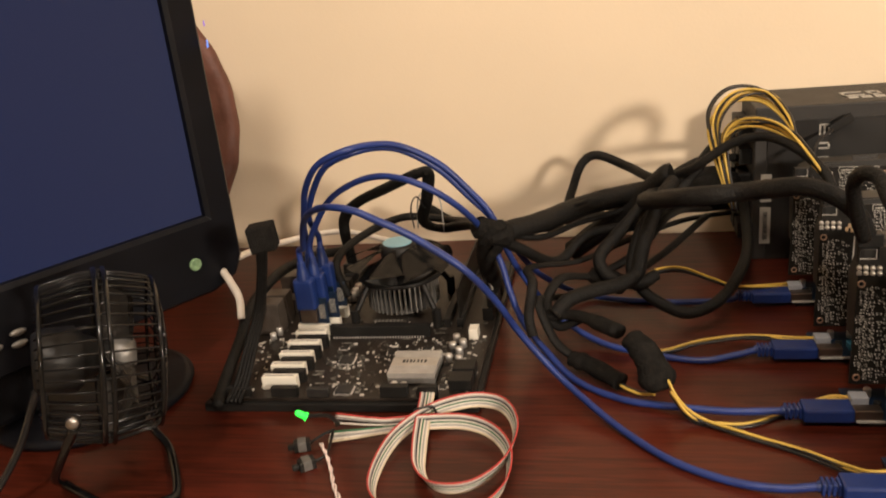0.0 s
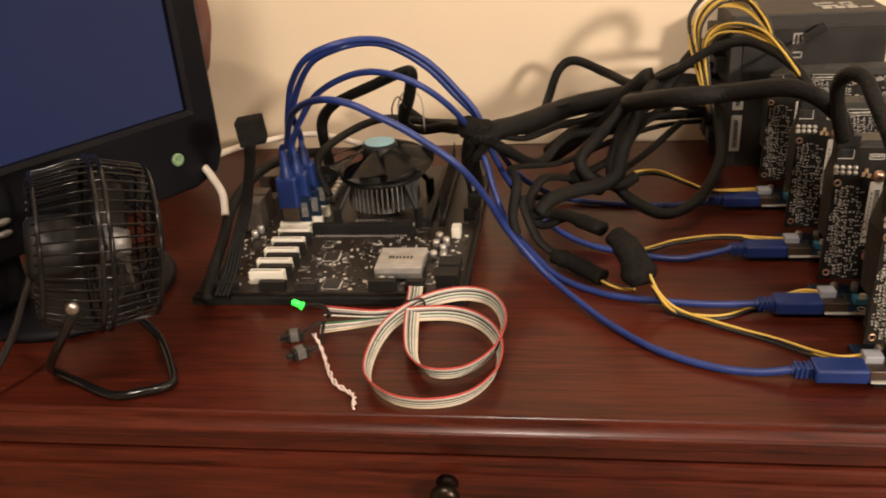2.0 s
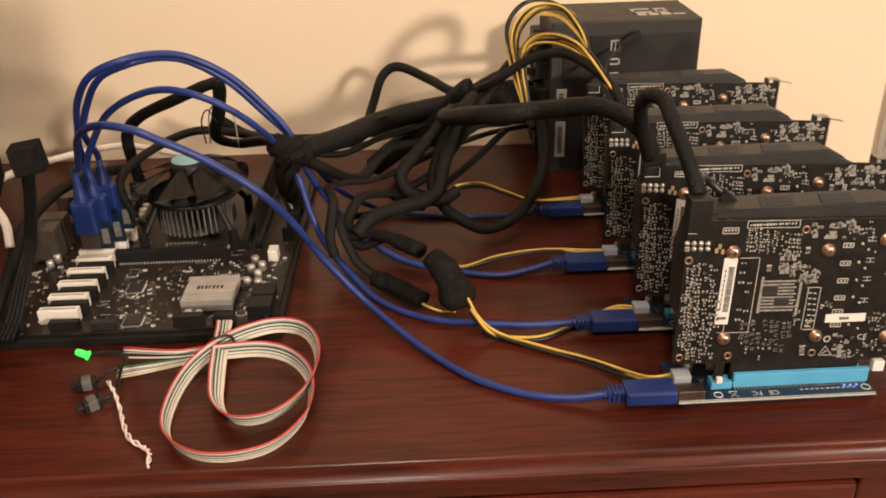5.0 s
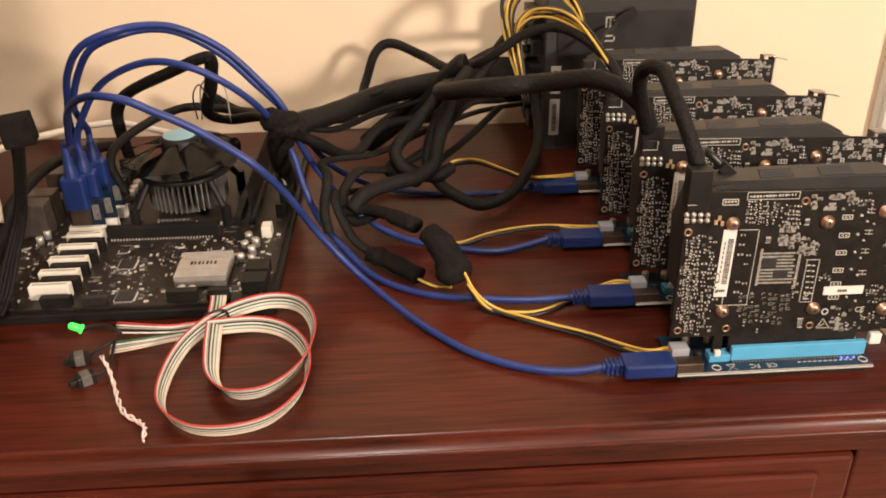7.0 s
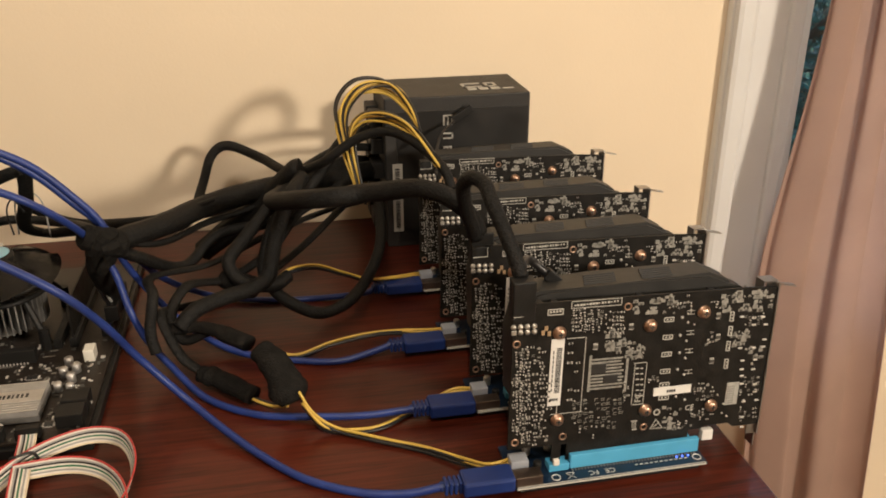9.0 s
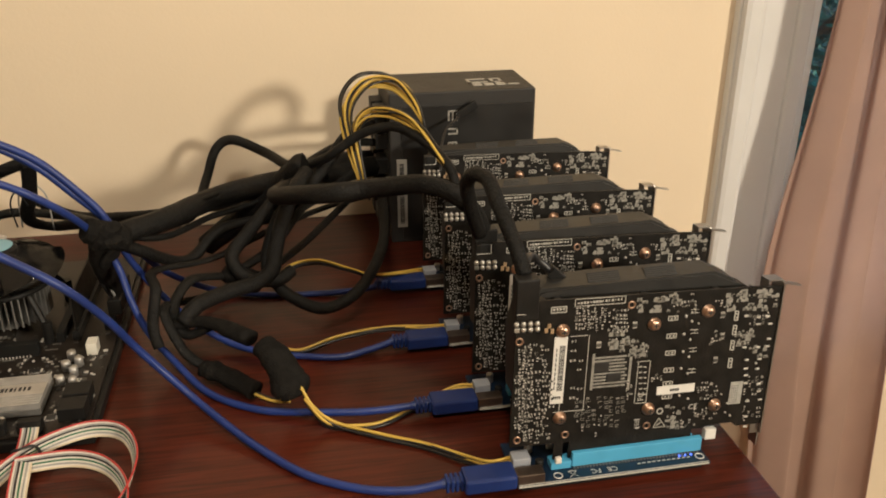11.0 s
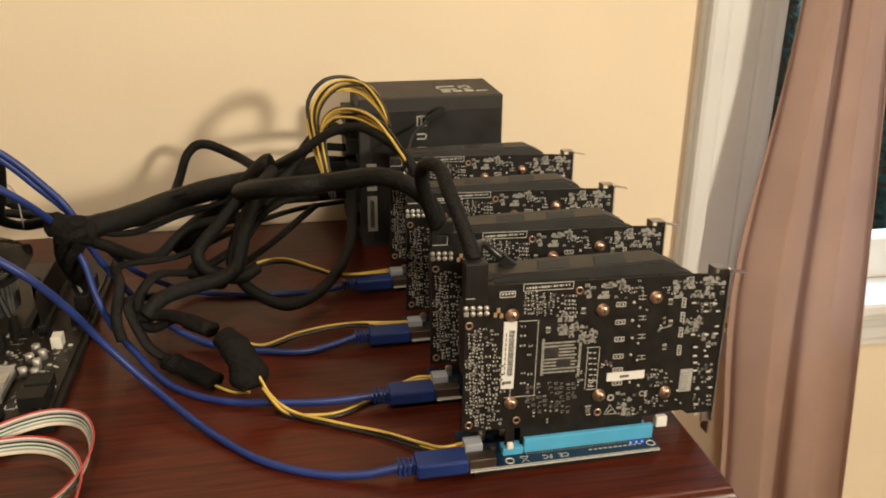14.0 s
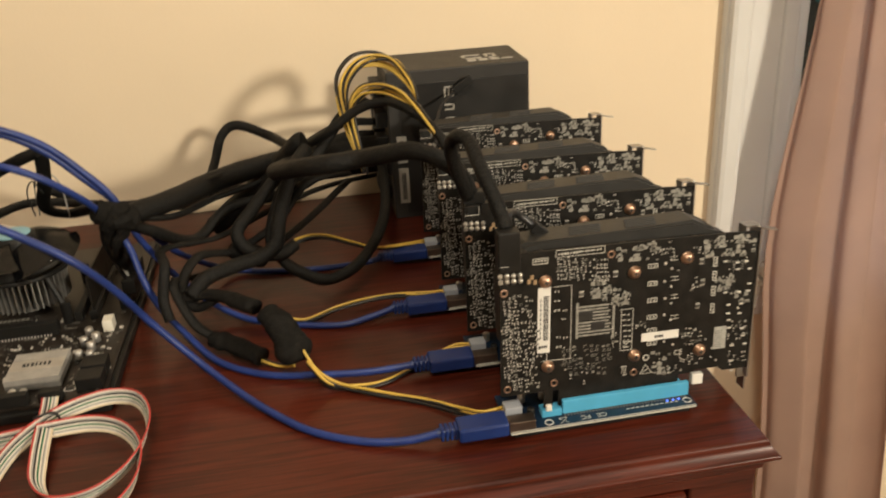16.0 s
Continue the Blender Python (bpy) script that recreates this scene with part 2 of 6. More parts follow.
def thing(name, loc, label, category, group="", kind=""):
    ob = new(name)
    ob.empty_display_size = 0.02
    ob.location = loc
    ORIGIN[ob] = Vector(loc)
    return tagged(ob, label, category, group, kind)


def part(name, bm, mat, parent, label="", smooth=False, kind=""):
    """One mesh under a thing or part; bm is in the world's metres."""
    bmesh.ops.translate(bm, verts=bm.verts, vec=-ORIGIN[parent])
    me = bpy.data.meshes.new(name)
    if smooth:
        for f in bm.faces:
            f.smooth = True
    bm.to_mesh(me)
    bm.free()
    me.materials.append(mat)
    ob = new(name, me)
    ob.parent = parent
    ORIGIN[ob] = ORIGIN[parent]
    if label:
        ob["label"] = label
    if kind:
        ob["kind"] = kind
    return ob


def solo(name, bm, mat, label, category, group="", kind="", smooth=False):
    me = bpy.data.meshes.new(name)
    if smooth:
        for f in bm.faces:
            f.smooth = True
    bm.to_mesh(me)
    bm.free()
    me.materials.append(mat)
    ob = new(name, me)
    ORIGIN[ob] = Vector((0, 0, 0))
    return tagged(ob, label, category, group, kind)


def box(bm, x0, x1, y0, y1, z0, z1, bevel=0.0, m=None):
    vs = [bm.verts.new((x, y, z)) for z in (z0, z1) for x, y in ((x0, y0), (x1, y0), (x1, y1), (x0, y1))]
    fs = [bm.faces.new([vs[i] for i in q]) for q in ((3, 2, 1, 0), (4, 5, 6, 7), (0, 1, 5, 4), (1, 2, 6, 5), (2, 3, 7, 6), (3, 0, 4, 7))]
    if bevel:
        edges = list({e for f in fs for e in f.edges})
        r = bmesh.ops.bevel(bm, geom=edges, offset=bevel, segments=2, affect="EDGES", profile=0.5)
        vs = list({v for f in r["faces"] for v in f.verts} | {v for v in vs if v.is_valid})
    if m is not None:
        bmesh.ops.transform(bm, matrix=m, verts=vs)
    return vs


def cube(*a, bevel=0.0, m=None):
    bm = bmesh.new()
    box(bm, *a, bevel=bevel, m=m)
    return bm


def rod(bm, p0, p1, r0, r1=None, seg=12, cap=True):
    r1 = r0 if r1 is None else r1
    p0, p1 = Vector(p0), Vector(p1)
    q = (p1 - p0).to_track_quat("Z", "Y")
    rings = []
    for p, r in ((p0, r0), (p1, r1)):
        rings.append([bm.verts.new(p + q @ Vector((r * math.cos(a), r * math.sin(a), 0))) for a in [2 * math.pi * i / seg for i in range(seg)]])
    for i in range(seg):
        bm.faces.new((rings[0][i], rings[0][(i + 1) % seg], rings[1][(i + 1) % seg], rings[1][i]))
    if cap:
        bm.faces.new(rings[0][::-1])
        bm.faces.new(rings[1])


def turned(bm, p0, axis, profile, seg=24):
    """A lathe: profile rows of (distance along the axis, radius)."""
    q = Vector(axis).normalized().to_track_quat("Z", "Y")
    rings = []
    for d, r in profile:
        rings.append([bm.verts.new(Vector(p0) + q @ Vector((r * math.cos(2 * math.pi * i / seg), r * math.sin(2 * math.pi * i / seg), d))) for i in range(seg)])
    for a, b in zip(rings, rings[1:]):
        for i in range(seg):
            bm.faces.new((a[i], a[(i + 1) % seg], b[(i + 1) % seg], b[i]))
    bm.faces.new(rings[0][::-1])
    bm.faces.new(rings[-1])


def spline(pts, steps=7, closed=False):
    """Catmull-Rom through the points."""
    P = [Vector(p) for p in pts]
    n = len(P)
    out = []
    for i in range(n if closed else n - 1):
        if closed:
            a, b, c, d = P[i - 1], P[i], P[(i + 1) % n], P[(i + 2) % n]
        else:
            b, c = P[i], P[i + 1]
            a = P[i - 1] if i else b + (b - c)
            d = P[i + 2] if i + 2 < n else c + (c - b)
        for k in range(steps):
            t = k / steps
            out.append(0.5 * ((2 * b) + (c - a) * t + (2 * a - 5 * b + 4 * c - d) * t * t + (3 * b - a - 3 * c + d) * t ** 3))
    if not closed:
        out.append(P[-1])
    return out


def sweep(bm, path, r, seg=8, closed=False, flat=1.0, wobble=0.0):
    """A tube along a dense path; r is a number or a function of 0..1."""
    n = len(path)
    rings, up = [], None
    for i, p in enumerate(path):
        a = path[(i - 1) % n] if closed or i else p
        b = path[(i + 1) % n] if closed or i < n - 1 else p
        tan = (b - a).normalized()
        if up is None:
            up = Vector((0, 0, 1)) if abs(tan.z) < 0.9 else Vector((0, 1, 0))
        side = tan.cross(up).normalized()
        up = side.cross(tan).normalized()
        rr = r(i / (n - 1)) if callable(r) else r
        if wobble:
            rr *= 1 + wobble * (noise.noise(p * 60) + 0.5 * noise.noise(p * 210))
        rings.append([bm.verts.new(p + rr * (side * math.cos(2 * math.pi * k / seg) + up * flat * math.sin(2 * math.pi * k / seg))) for k in range(seg)])
    pairs = list(zip(rings, rings[1:])) + ([(rings[-1], rings[0])] if closed else [])
    for a, b in pairs:
        for k in range(seg):
            bm.faces.new((a[k], a[(k + 1) % seg], b[(k + 1) % seg], b[k]))
    if not closed:
        bm.faces.new(rings[0][::-1])
        bm.faces.new(rings[-1])


def tube(pts, r, seg=8, closed=False, steps=7, flat=1.0, wobble=0.0):
    bm = bmesh.new()
    sweep(bm, spline(pts, steps, closed), r, seg, closed, flat, wobble)
    return bm

# ---- the room ----
FLOOR, TOPZ, WALLY = -0.84, 1.62, 0.53
WX0, WX1, WZ0, WZ1 = 0.636, 1.42, -0.15, 1.15      # window opening
bm = bmesh.new()
for a in ((-2.3, WX0, WALLY, WALLY + 0.12, FLOOR, TOPZ), (WX1, 2.7, WALLY, WALLY + 0.12, FLOOR, TOPZ),
          (WX0, WX1, WALLY, WALLY + 0.12, FLOOR, WZ0), (WX0, WX1, WALLY, WALLY + 0.12, WZ1, TOPZ)):
    box(bm, *a)
solo("wall_north", bm, WALL, "cream yellow painted wall behind the dresser", "wall", kind="structure")
solo("wall_south", cube(-2.3, 2.7, -2.72, -2.6, FLOOR, TOPZ), WALL, "cream yellow painted wall", "wall", kind="structure")
solo("wall_west", cube(-2.42, -2.3, -2.72, WALLY + 0.12, FLOOR, TOPZ), WALL, "cream yellow painted wall", "wall", kind="structure")
solo("wall_east", cube(2.7, 2.82, -2.72, WALLY + 0.12, FLOOR, TOPZ), WALL, "cream yellow painted wall", "wall", kind="structure")
solo("floor", cube(-2.42, 2.82, -2.72, WALLY + 0.12, FLOOR - 0.1, FLOOR), CARPET, "beige carpeted floor", "floor", kind="structure")
solo("ceiling", cube(-2.42, 2.82, -2.72, WALLY + 0.12, TOPZ, TOPZ + 0.1), CEIL, "white painted ceiling", "ceiling", kind="structure")

# window: casing with fluted profile, stool, apron, sash, muntins, panes
win = thing("window_1", (WX0, WALLY, WZ0), "white painted sash window with moulded casing", "window", kind="structure")


def casing(x0, x1, z0, z1):
    bm = bmesh.new()
    w = x1 - x0
    box(bm, x0, x1, WALLY - 0.014, WALLY, z0, z1, 0.004)
    box(bm, x0 + 0.003, x0 + 0.030, WALLY - 0.022, WALLY - 0.010, z0, z1, 0.007)
    box(bm, x1 - 0.024, x1 - 0.003, WALLY - 0.018, WALLY - 0.010, z0, z1, 0.005)
    return bm


part("casing", casing(WX0 - 0.091, WX0 + 0.002, WZ0 - 0.002, WZ1 + 0.10), TRIM, win)
part("casing", casing(WX1 - 0.002, WX1 + 0.105, WZ0 - 0.002, WZ1 + 0.10), TRIM, win)
part("head_casing", cube(WX0 - 0.091, WX1 + 0.105, WALLY - 0.022, WALLY, WZ1 + 0.10, WZ1 + 0.20, bevel=0.004), TRIM, win)
part("window_sill", cube(WX0 - 0.018, WX1 + 0.108, WALLY - 0.045, WALLY + 0.034, WZ0 - 0.018, WZ0 + 0.004, bevel=0.006), TRIM, win)
bm = bmesh.new()
for z0, z1, d in ((-0.026, -0.018, 0.030), (-0.040, -0.026, 0.022), (-0.062, -0.040, 0.017), (-0.074, -0.062, 0.012)):
    box(bm, WX0 - 0.018, WX1 + 0.105, WALLY - d, WALLY, WZ0 + z0 - 0.004, WZ0 + z1 - 0.004, 0.002)
part("apron", bm, TRIM, win)
bm = bmesh.new()
SY = WALLY + 0.035
box(bm, WX0, WX0 + 0.042, SY, SY + 0.035, WZ0, WZ1, 0.003)
box(bm, WX1 - 0.042, WX1, SY, SY + 0.035, WZ0, WZ1, 0.003)
box(bm, WX0 + 0.042, WX1 - 0.042, SY, SY + 0.035, WZ0 + 0.001, WZ0 + 0.062, 0.003)
box(bm, WX0 + 0.042, WX1 - 0.042, SY, SY + 0.035, WZ1 - 0.06, WZ1, 0.003)
box(bm, WX0 + 0.042, WX1 - 0.042, SY - 0.004, SY + 0.031, 0.46, 0.50, 0.003)
part("window_frame", bm, TRIM, win)
part("latch", cube(0.905, 0.945, SY - 0.012, SY, WZ0 + 0.064, WZ0 + 0.076, bevel=0.002), TRIM, win)
for x in (0.908, 1.150):
    part("muntin", cube(x - 0.009, x + 0.009, SY + 0.006, SY + 0.026, WZ0 + 0.062, WZ1 - 0.06, bevel=0.003), TRIM, win)
for a, b in ((WX0 + 0.042, 0.900), (0.916, 1.142), (1.158, WX1 - 0.042)):
    p = part("pane", cube(a, b, SY + 0.013, SY + 0.017, WZ0 + 0.062, WZ1 - 0.06), GLASS, win)
    p.visible_shadow = False

# outside: lawn and a dusky hedge of trees
bm = bmesh.new()
bmesh.ops.create_grid(bm, x_segments=12, y_segments=12, size=60)
bmesh.ops.translate(bm, verts=bm.verts, vec=(0, 60.75, -1.4))
solo("ground", bm, GRASS, "dusky green lawn outside the window", "ground", kind="structure")


def tree(x, y, h, spread, seed):
    rnd = random.Random(seed)
    t = thing("tree", (x, y, -1.4), "dense leafy tree in dusk light outside", "tree", group="trees outside")
    bm = bmesh.new()
    rod(bm, (x, y, -1.5), (x + 0.05, y, h * 0.75 - 1.4), 0.10, 0.04, 10)
    for k in range(7):
        a = k * 0.9 + rnd.random()
        z = -1.4 + h * (0.25 + 0.07 * k)
        rod(bm, (x + 0.02, y, z), (x + 0.6 * spread * math.cos(a), y + 0.6 * spread * math.sin(a), z + 0.5), 0.035, 0.012, 6)
    part("trunk", bm, BARK, t)
    verts, faces = [], []
    clumps = [(Vector((x + rnd.gauss(0, spread * 0.5), y + rnd.gauss(0, spread * 0.35), h * rnd.random() ** 1.2 - 1.38)), rnd.uniform(0.14, 0.36)) for _ in range(120)]
    for c, r in clumps:
        for _ in range(130):
            d = Vector((rnd.gauss(0, 1), rnd.gauss(0, 1), rnd.gauss(0, 1))).normalized() * r * rnd.uniform(0.5, 1.1)
            p, s = c + d, rnd.uniform(0.014, 0.038)
            u = Vector((rnd.gauss(0, 1), rnd.gauss(0, 1), rnd.gauss(0, 1))).normalized()
            v = u.orthogonal().normalized()
            i = len(verts)
            verts += [p - u * s, p + v * s * 0.5, p + u * s, p - v * s * 0.5]
            faces.append((i, i + 1, i + 2, i + 3))
    me = bpy.data.meshes.new("crown")
    me.from_pydata([tuple(Vector(q) - Vector((x, y, -1.4))) for q in verts], [], faces)
    me.materials.append(LEAF)
    ob = new("crown", me)
    ob.parent = t


for i, (x, y, h, s) in enumerate(((1.5, 3.3, 3.6, 1.0), (2.3, 3.2, 3.6, 1.0), (3.1, 3.4, 3.7, 1.0), (3.9, 3.6, 3.6, 1.0), (4.8, 4.0, 3.9, 1.1), (2.8, 4.5, 4.4, 1.2), (3.9, 4.7, 4.6, 1.3))):
    tree(x, y, h, s, i)

# wall outlet with a plug and its cord
out = thing("wall_outlet", (1.042, WALLY, -0.374), "white duplex wall outlet below the window", "outlet")
part("cover_plate", cube(1.0070, 1.0770, WALLY - 0.006, WALLY, -0.436, -0.320, bevel=0.003), TRIM, out)
for z in (-0.355, -0.402):
    s = part("socket", cube(1.0260, 1.0580, WALLY - 0.009, WALLY - 0.005, z - 0.014, z + 0.014, bevel=0.003), TRIM, out)
    # black bars paint the shade inside the blade and earth holes
    for dx in (-0.007, 0.005):
        part("slot", cube(1.0420 + dx, 1.0445 + dx, WALLY - 0.0098, WALLY - 0.0085, z - 0.001, z + 0.008), INK, s)
    part("slot", cube(1.0405, 1.0445, WALLY - 0.0098, WALLY - 0.0085, z - 0.010, z - 0.006), INK, s)
plug = thing("wall_plug", (1.0420, WALLY - 0.01, -0.402), "grey power plug with a cord in the outlet", "plug")
bm = bmesh.new()
turned(bm, (1.0420, WALLY - 0.0102, -0.402), (0, -1, 0), [(0, 0.013), (0.004, 0.016), (0.018, 0.016), (0.024, 0.011), (0.027, 0.005)], 20)
part("plug_body", bm, TRIM, plug, smooth=True)
part("cord", tube([(1.0420, WALLY - 0.032, -0.402), (1.0460, WALLY - 0.045, -0.425), (1.0680, WALLY - 0.03, -0.50), (1.115, WALLY - 0.03, -0.62), (1.14, WALLY - 0.04, FLOOR + 0.004)], 0.003), GREY_W, plug, smooth=True)

# curtain with deep folds, narrower at the top
cur = thing("curtain", (0.66, 0.42, FLOOR), "mauve brown cloth curtain hanging in folds beside the window", "curtain")
bm = bmesh.new()
NU, NZ, CY = 150, 44, 0.450
grid = []
for j in range(NZ + 1):
    z = FLOOR + 0.02 + (1.42 - FLOOR) * j / NZ
    xl = 0.618 + 0.012 * max(-0.4, min(0.9, z - 0.1))
    bulge = 0.030 * math.exp(-((z + 0.09) / 0.20) ** 2)
    xr = 0.750 - 0.1 * max(-0.6, min(0.4, z))
    amp = 0.0055 + 0.009 * min(1, max(0, 0.3 - z))
    row = []
    for i in range(NU + 1):
        u = i / NU
        uu = u + 0.018 * math.sin(5 * u + 2.1 * z)
        f = math.sin(uu * 2 * math.pi * 2.6 + 0.9 + 0.5 * z) + 0.12 * math.sin(uu * 2 * math.pi * 6.1 + 1.2 + 1.1 * z) + 0.35 * noise.noise((u * 6, z * 2.2, 0))
        row.append(bm.verts.new((xl + (xr - xl) * u - bulge * (1 - u) ** 2 + 0.006 * math.sin(uu * 28 + 1), CY + amp * f, z)))
    grid.append(row)
for j in range(NZ):
    for i in range(NU):
        bm.faces.new((grid[j][i], grid[j][i + 1], grid[j + 1][i + 1], grid[j + 1][i]))
c = part("drape", bm, CURTAIN, cur, smooth=True)
md = c.modifiers.new("thick", "SOLIDIFY")
md.thickness = 0.0015
bm = bmesh.new()
rod(bm, (0.45, CY, 1.40), (1.62, CY, 1.40), 0.011, seg=14)
for x in (0.52, 1.55):
    rod(bm, (x, CY, 1.40), (x, WALLY, 1.40), 0.006)
solo("curtain_rod", bm, DARKMETAL, "dark metal curtain rod on the wall", "curtain rod", smooth=True)

# ---- dresser ----
DX0, DX1, DY0, DY1 = -1.12, 0.331, 0.0045, 0.527
dr = thing("dresser", (-0.4, 0.27, FLOOR), "dark cherry wood dresser with moulded top and drawers", "dresser")
bm = bmesh.new()
arc = lambda cx, cz, r, a0, a1, n: [(cx + r * math.cos(radians(a0 + (a1 - a0) * i / n)), cz + r * math.sin(radians(a0 + (a1 - a0) * i / n))) for i in range(n + 1)]
prof = arc(-0.003, -0.003, 0.003, 90, 15, 8) + [(0.0002 + 0.0042 * t ** 1.7, -0.0032 - 0.0062 * t) for t in [k / 12 for k in range(13)]] + arc(0.0036, -0.0118, 0.0023, 68, -75, 14) + [(0.0030, -0.0146), (0.0002, -0.0158), (-0.0014, -0.0185), (-0.0018, -0.0235), (-0.0045, -0.0262), (-0.0050, -0.034)]
loops = []
for o, z in prof:
    loops.append([bm.verts.new(p) for p in ((DX0 - o, DY0 - o, z), (DX1 + o, DY0 - o, z), (DX1 + o, DY1, z), (DX0 - o, DY1, z))])
bm.faces.new(loops[0])
bm.faces.new(loops[-1][::-1])
for a, b in zip(loops, loops[1:]):
    for i in range(4):
        bm.faces.new((a[i], b[i], b[(i + 1) % 4], a[(i + 1) % 4]))
part("top", bm, WOOD, dr, "polished cherry top with rounded moulded edge")
bm = bmesh.new()
FX0, FX1, FY = DX0 + 0.001, DX1 - 0.001, 0.0135
box(bm, FX0, FX1, FY + 0.02, DY1, FLOOR + 0.06, -0.034)
for x0, x1 in ((FX0, -0.985), (-0.487, -0.464), (0.2835, FX1)):
    box(bm, x0, x1, FY, FY + 0.022, FLOOR + 0.06, -0.034, 0.002)
for z in (-0.230, -0.420, -0.610, -0.78):
    box(bm, FX0, FX1, FY + 0.001, FY + 0.021, z - 0.012, z + 0.006)
box(bm, FX0 - 0.006, FX1 + 0.006, FY - 0.008, DY1, FLOOR, FLOOR + 0.075, 0.004)
part("body", bm, WOOD, dr)
for zt, zb in ((-0.037, -0.222), (-0.240, -0.412), (-0.436, -0.602)):
    for x0, x1 in ((-0.982, -0.490), (-0.461, 0.2800)):
        bm = bmesh.new()
        box(bm, x0, x1, FY - 0.006, FY + 0.018, zb, zt, 0.003)
        box(bm, x0 + 0.022, x1 - 0.022, FY - 0.009, FY - 0.004, zb + 0.022, zt - 0.022 - (-0.011 if zt > -0.1 else 0.0), 0.003)
        d = part("drawer", bm, WOOD, dr)
        for kx in ((x0 + x1) / 2,) if x0 < -0.6 else (-0.096,):
            bm = bmesh.new()
            turned(bm, (kx, FY - 0.0088, zt - (0.0180 if zt > -0.1 else 0.034)), (0, -1, 0), [(0, 0.008), (0.003, 0.006), (0.006, 0.0045), (0.009, 0.007), (0.012, 0.0098), (0.0155, 0.0100), (0.018, 0.007), (0.0192, 0.003)], 24)
            part("knob", bm, DARKMETAL, d, "dark bronze round knob", smooth=True)

# ---- monitor ----
MU, MN = Vector((0.541, 0.841, 0)), Vector((0.841, -0.541, 0))
MM = Matrix(((MU.x, -MN.x, 0, -0.341), (MU.y, -MN.y, 0, 0.244), (0, 0, 1, 0.135), (0, 0, 0, 1)))
mon = thing("monitor", (-0.47, 0.10, 0.0), "black flat monitor with a dark blue picture", "monitor")
SW, SH = 0.40, 0.255
bm = bmesh.new()
box(bm, -SW - 0.020, 0.020, 0.004, 0.030, -0.036, SH + 0.028, 0.004)
bmesh.ops.transform(bm, matrix=MM, verts=bm.verts)
part("back_shell", bm, MON_BLACK, mon)
bm = bmesh.new()
rects = ((-SW - 0.027, 0.027, -0.068, SH + 0.032, 0.006), (-SW - 0.027, 0.027, -0.068, SH + 0.032, -0.0075), (-SW - 0.0245, 0.0245, -0.0655, SH + 0.0295, -0.010), (-SW - 0.004, 0.004, -0.004, SH + 0.004, -0.010), (-SW, 0.0, 0.0, SH, -0.0075), (-SW, 0.0, 0.0, SH, 0.006))
rings = []
for k, (x0, x1, z0, z1, y) in enumerate(rects):
    c = 0.024 if k < 3 else 0.0006
    rings.append([bm.verts.new(p) for p in ((x0 + c * 1.3, y, z0), (x1 - c * 1.3, y, z0), (x1 - c * 0.35, y, z0 + c * 0.35), (x1, y, z0 + c), (x1, y, z1), (x0, y, z1), (x0, y, z0 + c), (x0 + c * 0.35, y, z0 + c * 0.35))])
for a, b in zip(rings, rings[1:]):
    for i in range(8):
        bm.faces.new((a[i], a[(i + 1) % 8], b[(i + 1) % 8], b[i]))
bmesh.ops.transform(bm, matrix=MM, verts=bm.verts)
part("bezel", bm, MON_BLACK, mon, "matt black frame of the screen")
bm = bmesh.new()
box(bm, -SW + 0.0002, -0.0002, -0.002, 0.0035, 0.0002, SH - 0.0002)
me = bpy.data.meshes.new("screen")
bm.to_mesh(me)
bm.free()
me.materials.append(SCREEN)
scr = new("screen", me)
scr.parent = mon
scr.matrix_local = Matrix.Translation(-ORIGIN[mon]) @ MM
scr["label"] = "dark blue glowing screen"
ORIGIN[scr] = ORIGIN[mon]
TASK = material("screen_icons", (0.1, 0.1, 0.5), 0.4, emit=(0.10, 0.35, 0.95), emit_power=0.8)
TASK2 = material("screen_tray", (0.2, 0.1, 0.5), 0.4, emit=(0.16, 0.10, 0.45), emit_power=0.7)
for a, mm in (((-0.196, -0.184, -0.0030, -0.0021, 0.005, 0.010), TASK), ((-0.215, -0.200, -0.0030, -0.0021, 0.006, 0.009), TASK), ((-0.190, -0.178, -0.0030, -0.0021, 0.021, 0.025), TASK2)):
    bm = cube(*a)
    bmesh.ops.transform(bm, matrix=MM, verts=bm.verts)
    part("screen_icon", bm, mm, scr)
bm = bmesh.new()
turned(bm, (0, 0, 0), (0, -1, 0), [(0, 0.0054), (0.002, 0.0056), (0.003, 0.0048), (0.0024, 0.0036), (0.0022, 0.001)], 18)
bmesh.ops.transform(bm, matrix=MM @ Matrix.Translation((-0.0205, -0.0101, -0.037)), verts=bm.verts)
part("power_button", bm, LED_DIM, mon, "pale green lit round button", smooth=True)
for u, z in ((-0.190, -0.0435), (-0.1715, -0.0375), (-0.1725, -0.0465)):
    bm = bmesh.new()
    bmesh.ops.create_uvsphere(bm, u_segments=14, v_segments=8, radius=1)
    bmesh.ops.transform(bm, matrix=MM @ Matrix.Translation((u, -0.010, z)) @ Matrix.Diagonal((0.0065, 0.003, 0.0028, 1)), verts=bm.verts)
    part("button", bm, HEATSINK, mon, "small silver oval button", smooth=True)
bm = bmesh.new()
box(bm, -0.05, 0.05, 0.030, 0.048, -0.125, 0.10, 0.006, m=MM @ Matrix.Translation((-0.20, 0, 0)))
part("neck", bm, MON_BLACK, mon)
bm = bmesh.new()
turned(bm, (-0.432, 0.166, 0.0), (0, 0, 1), [(0.0005, 0.083), (0.005, 0.085), (0.008, 0.078), (0.011, 0.050)], 48)
part("base", bm, MON_BLACK, mon, "round glossy black foot", smooth=True)

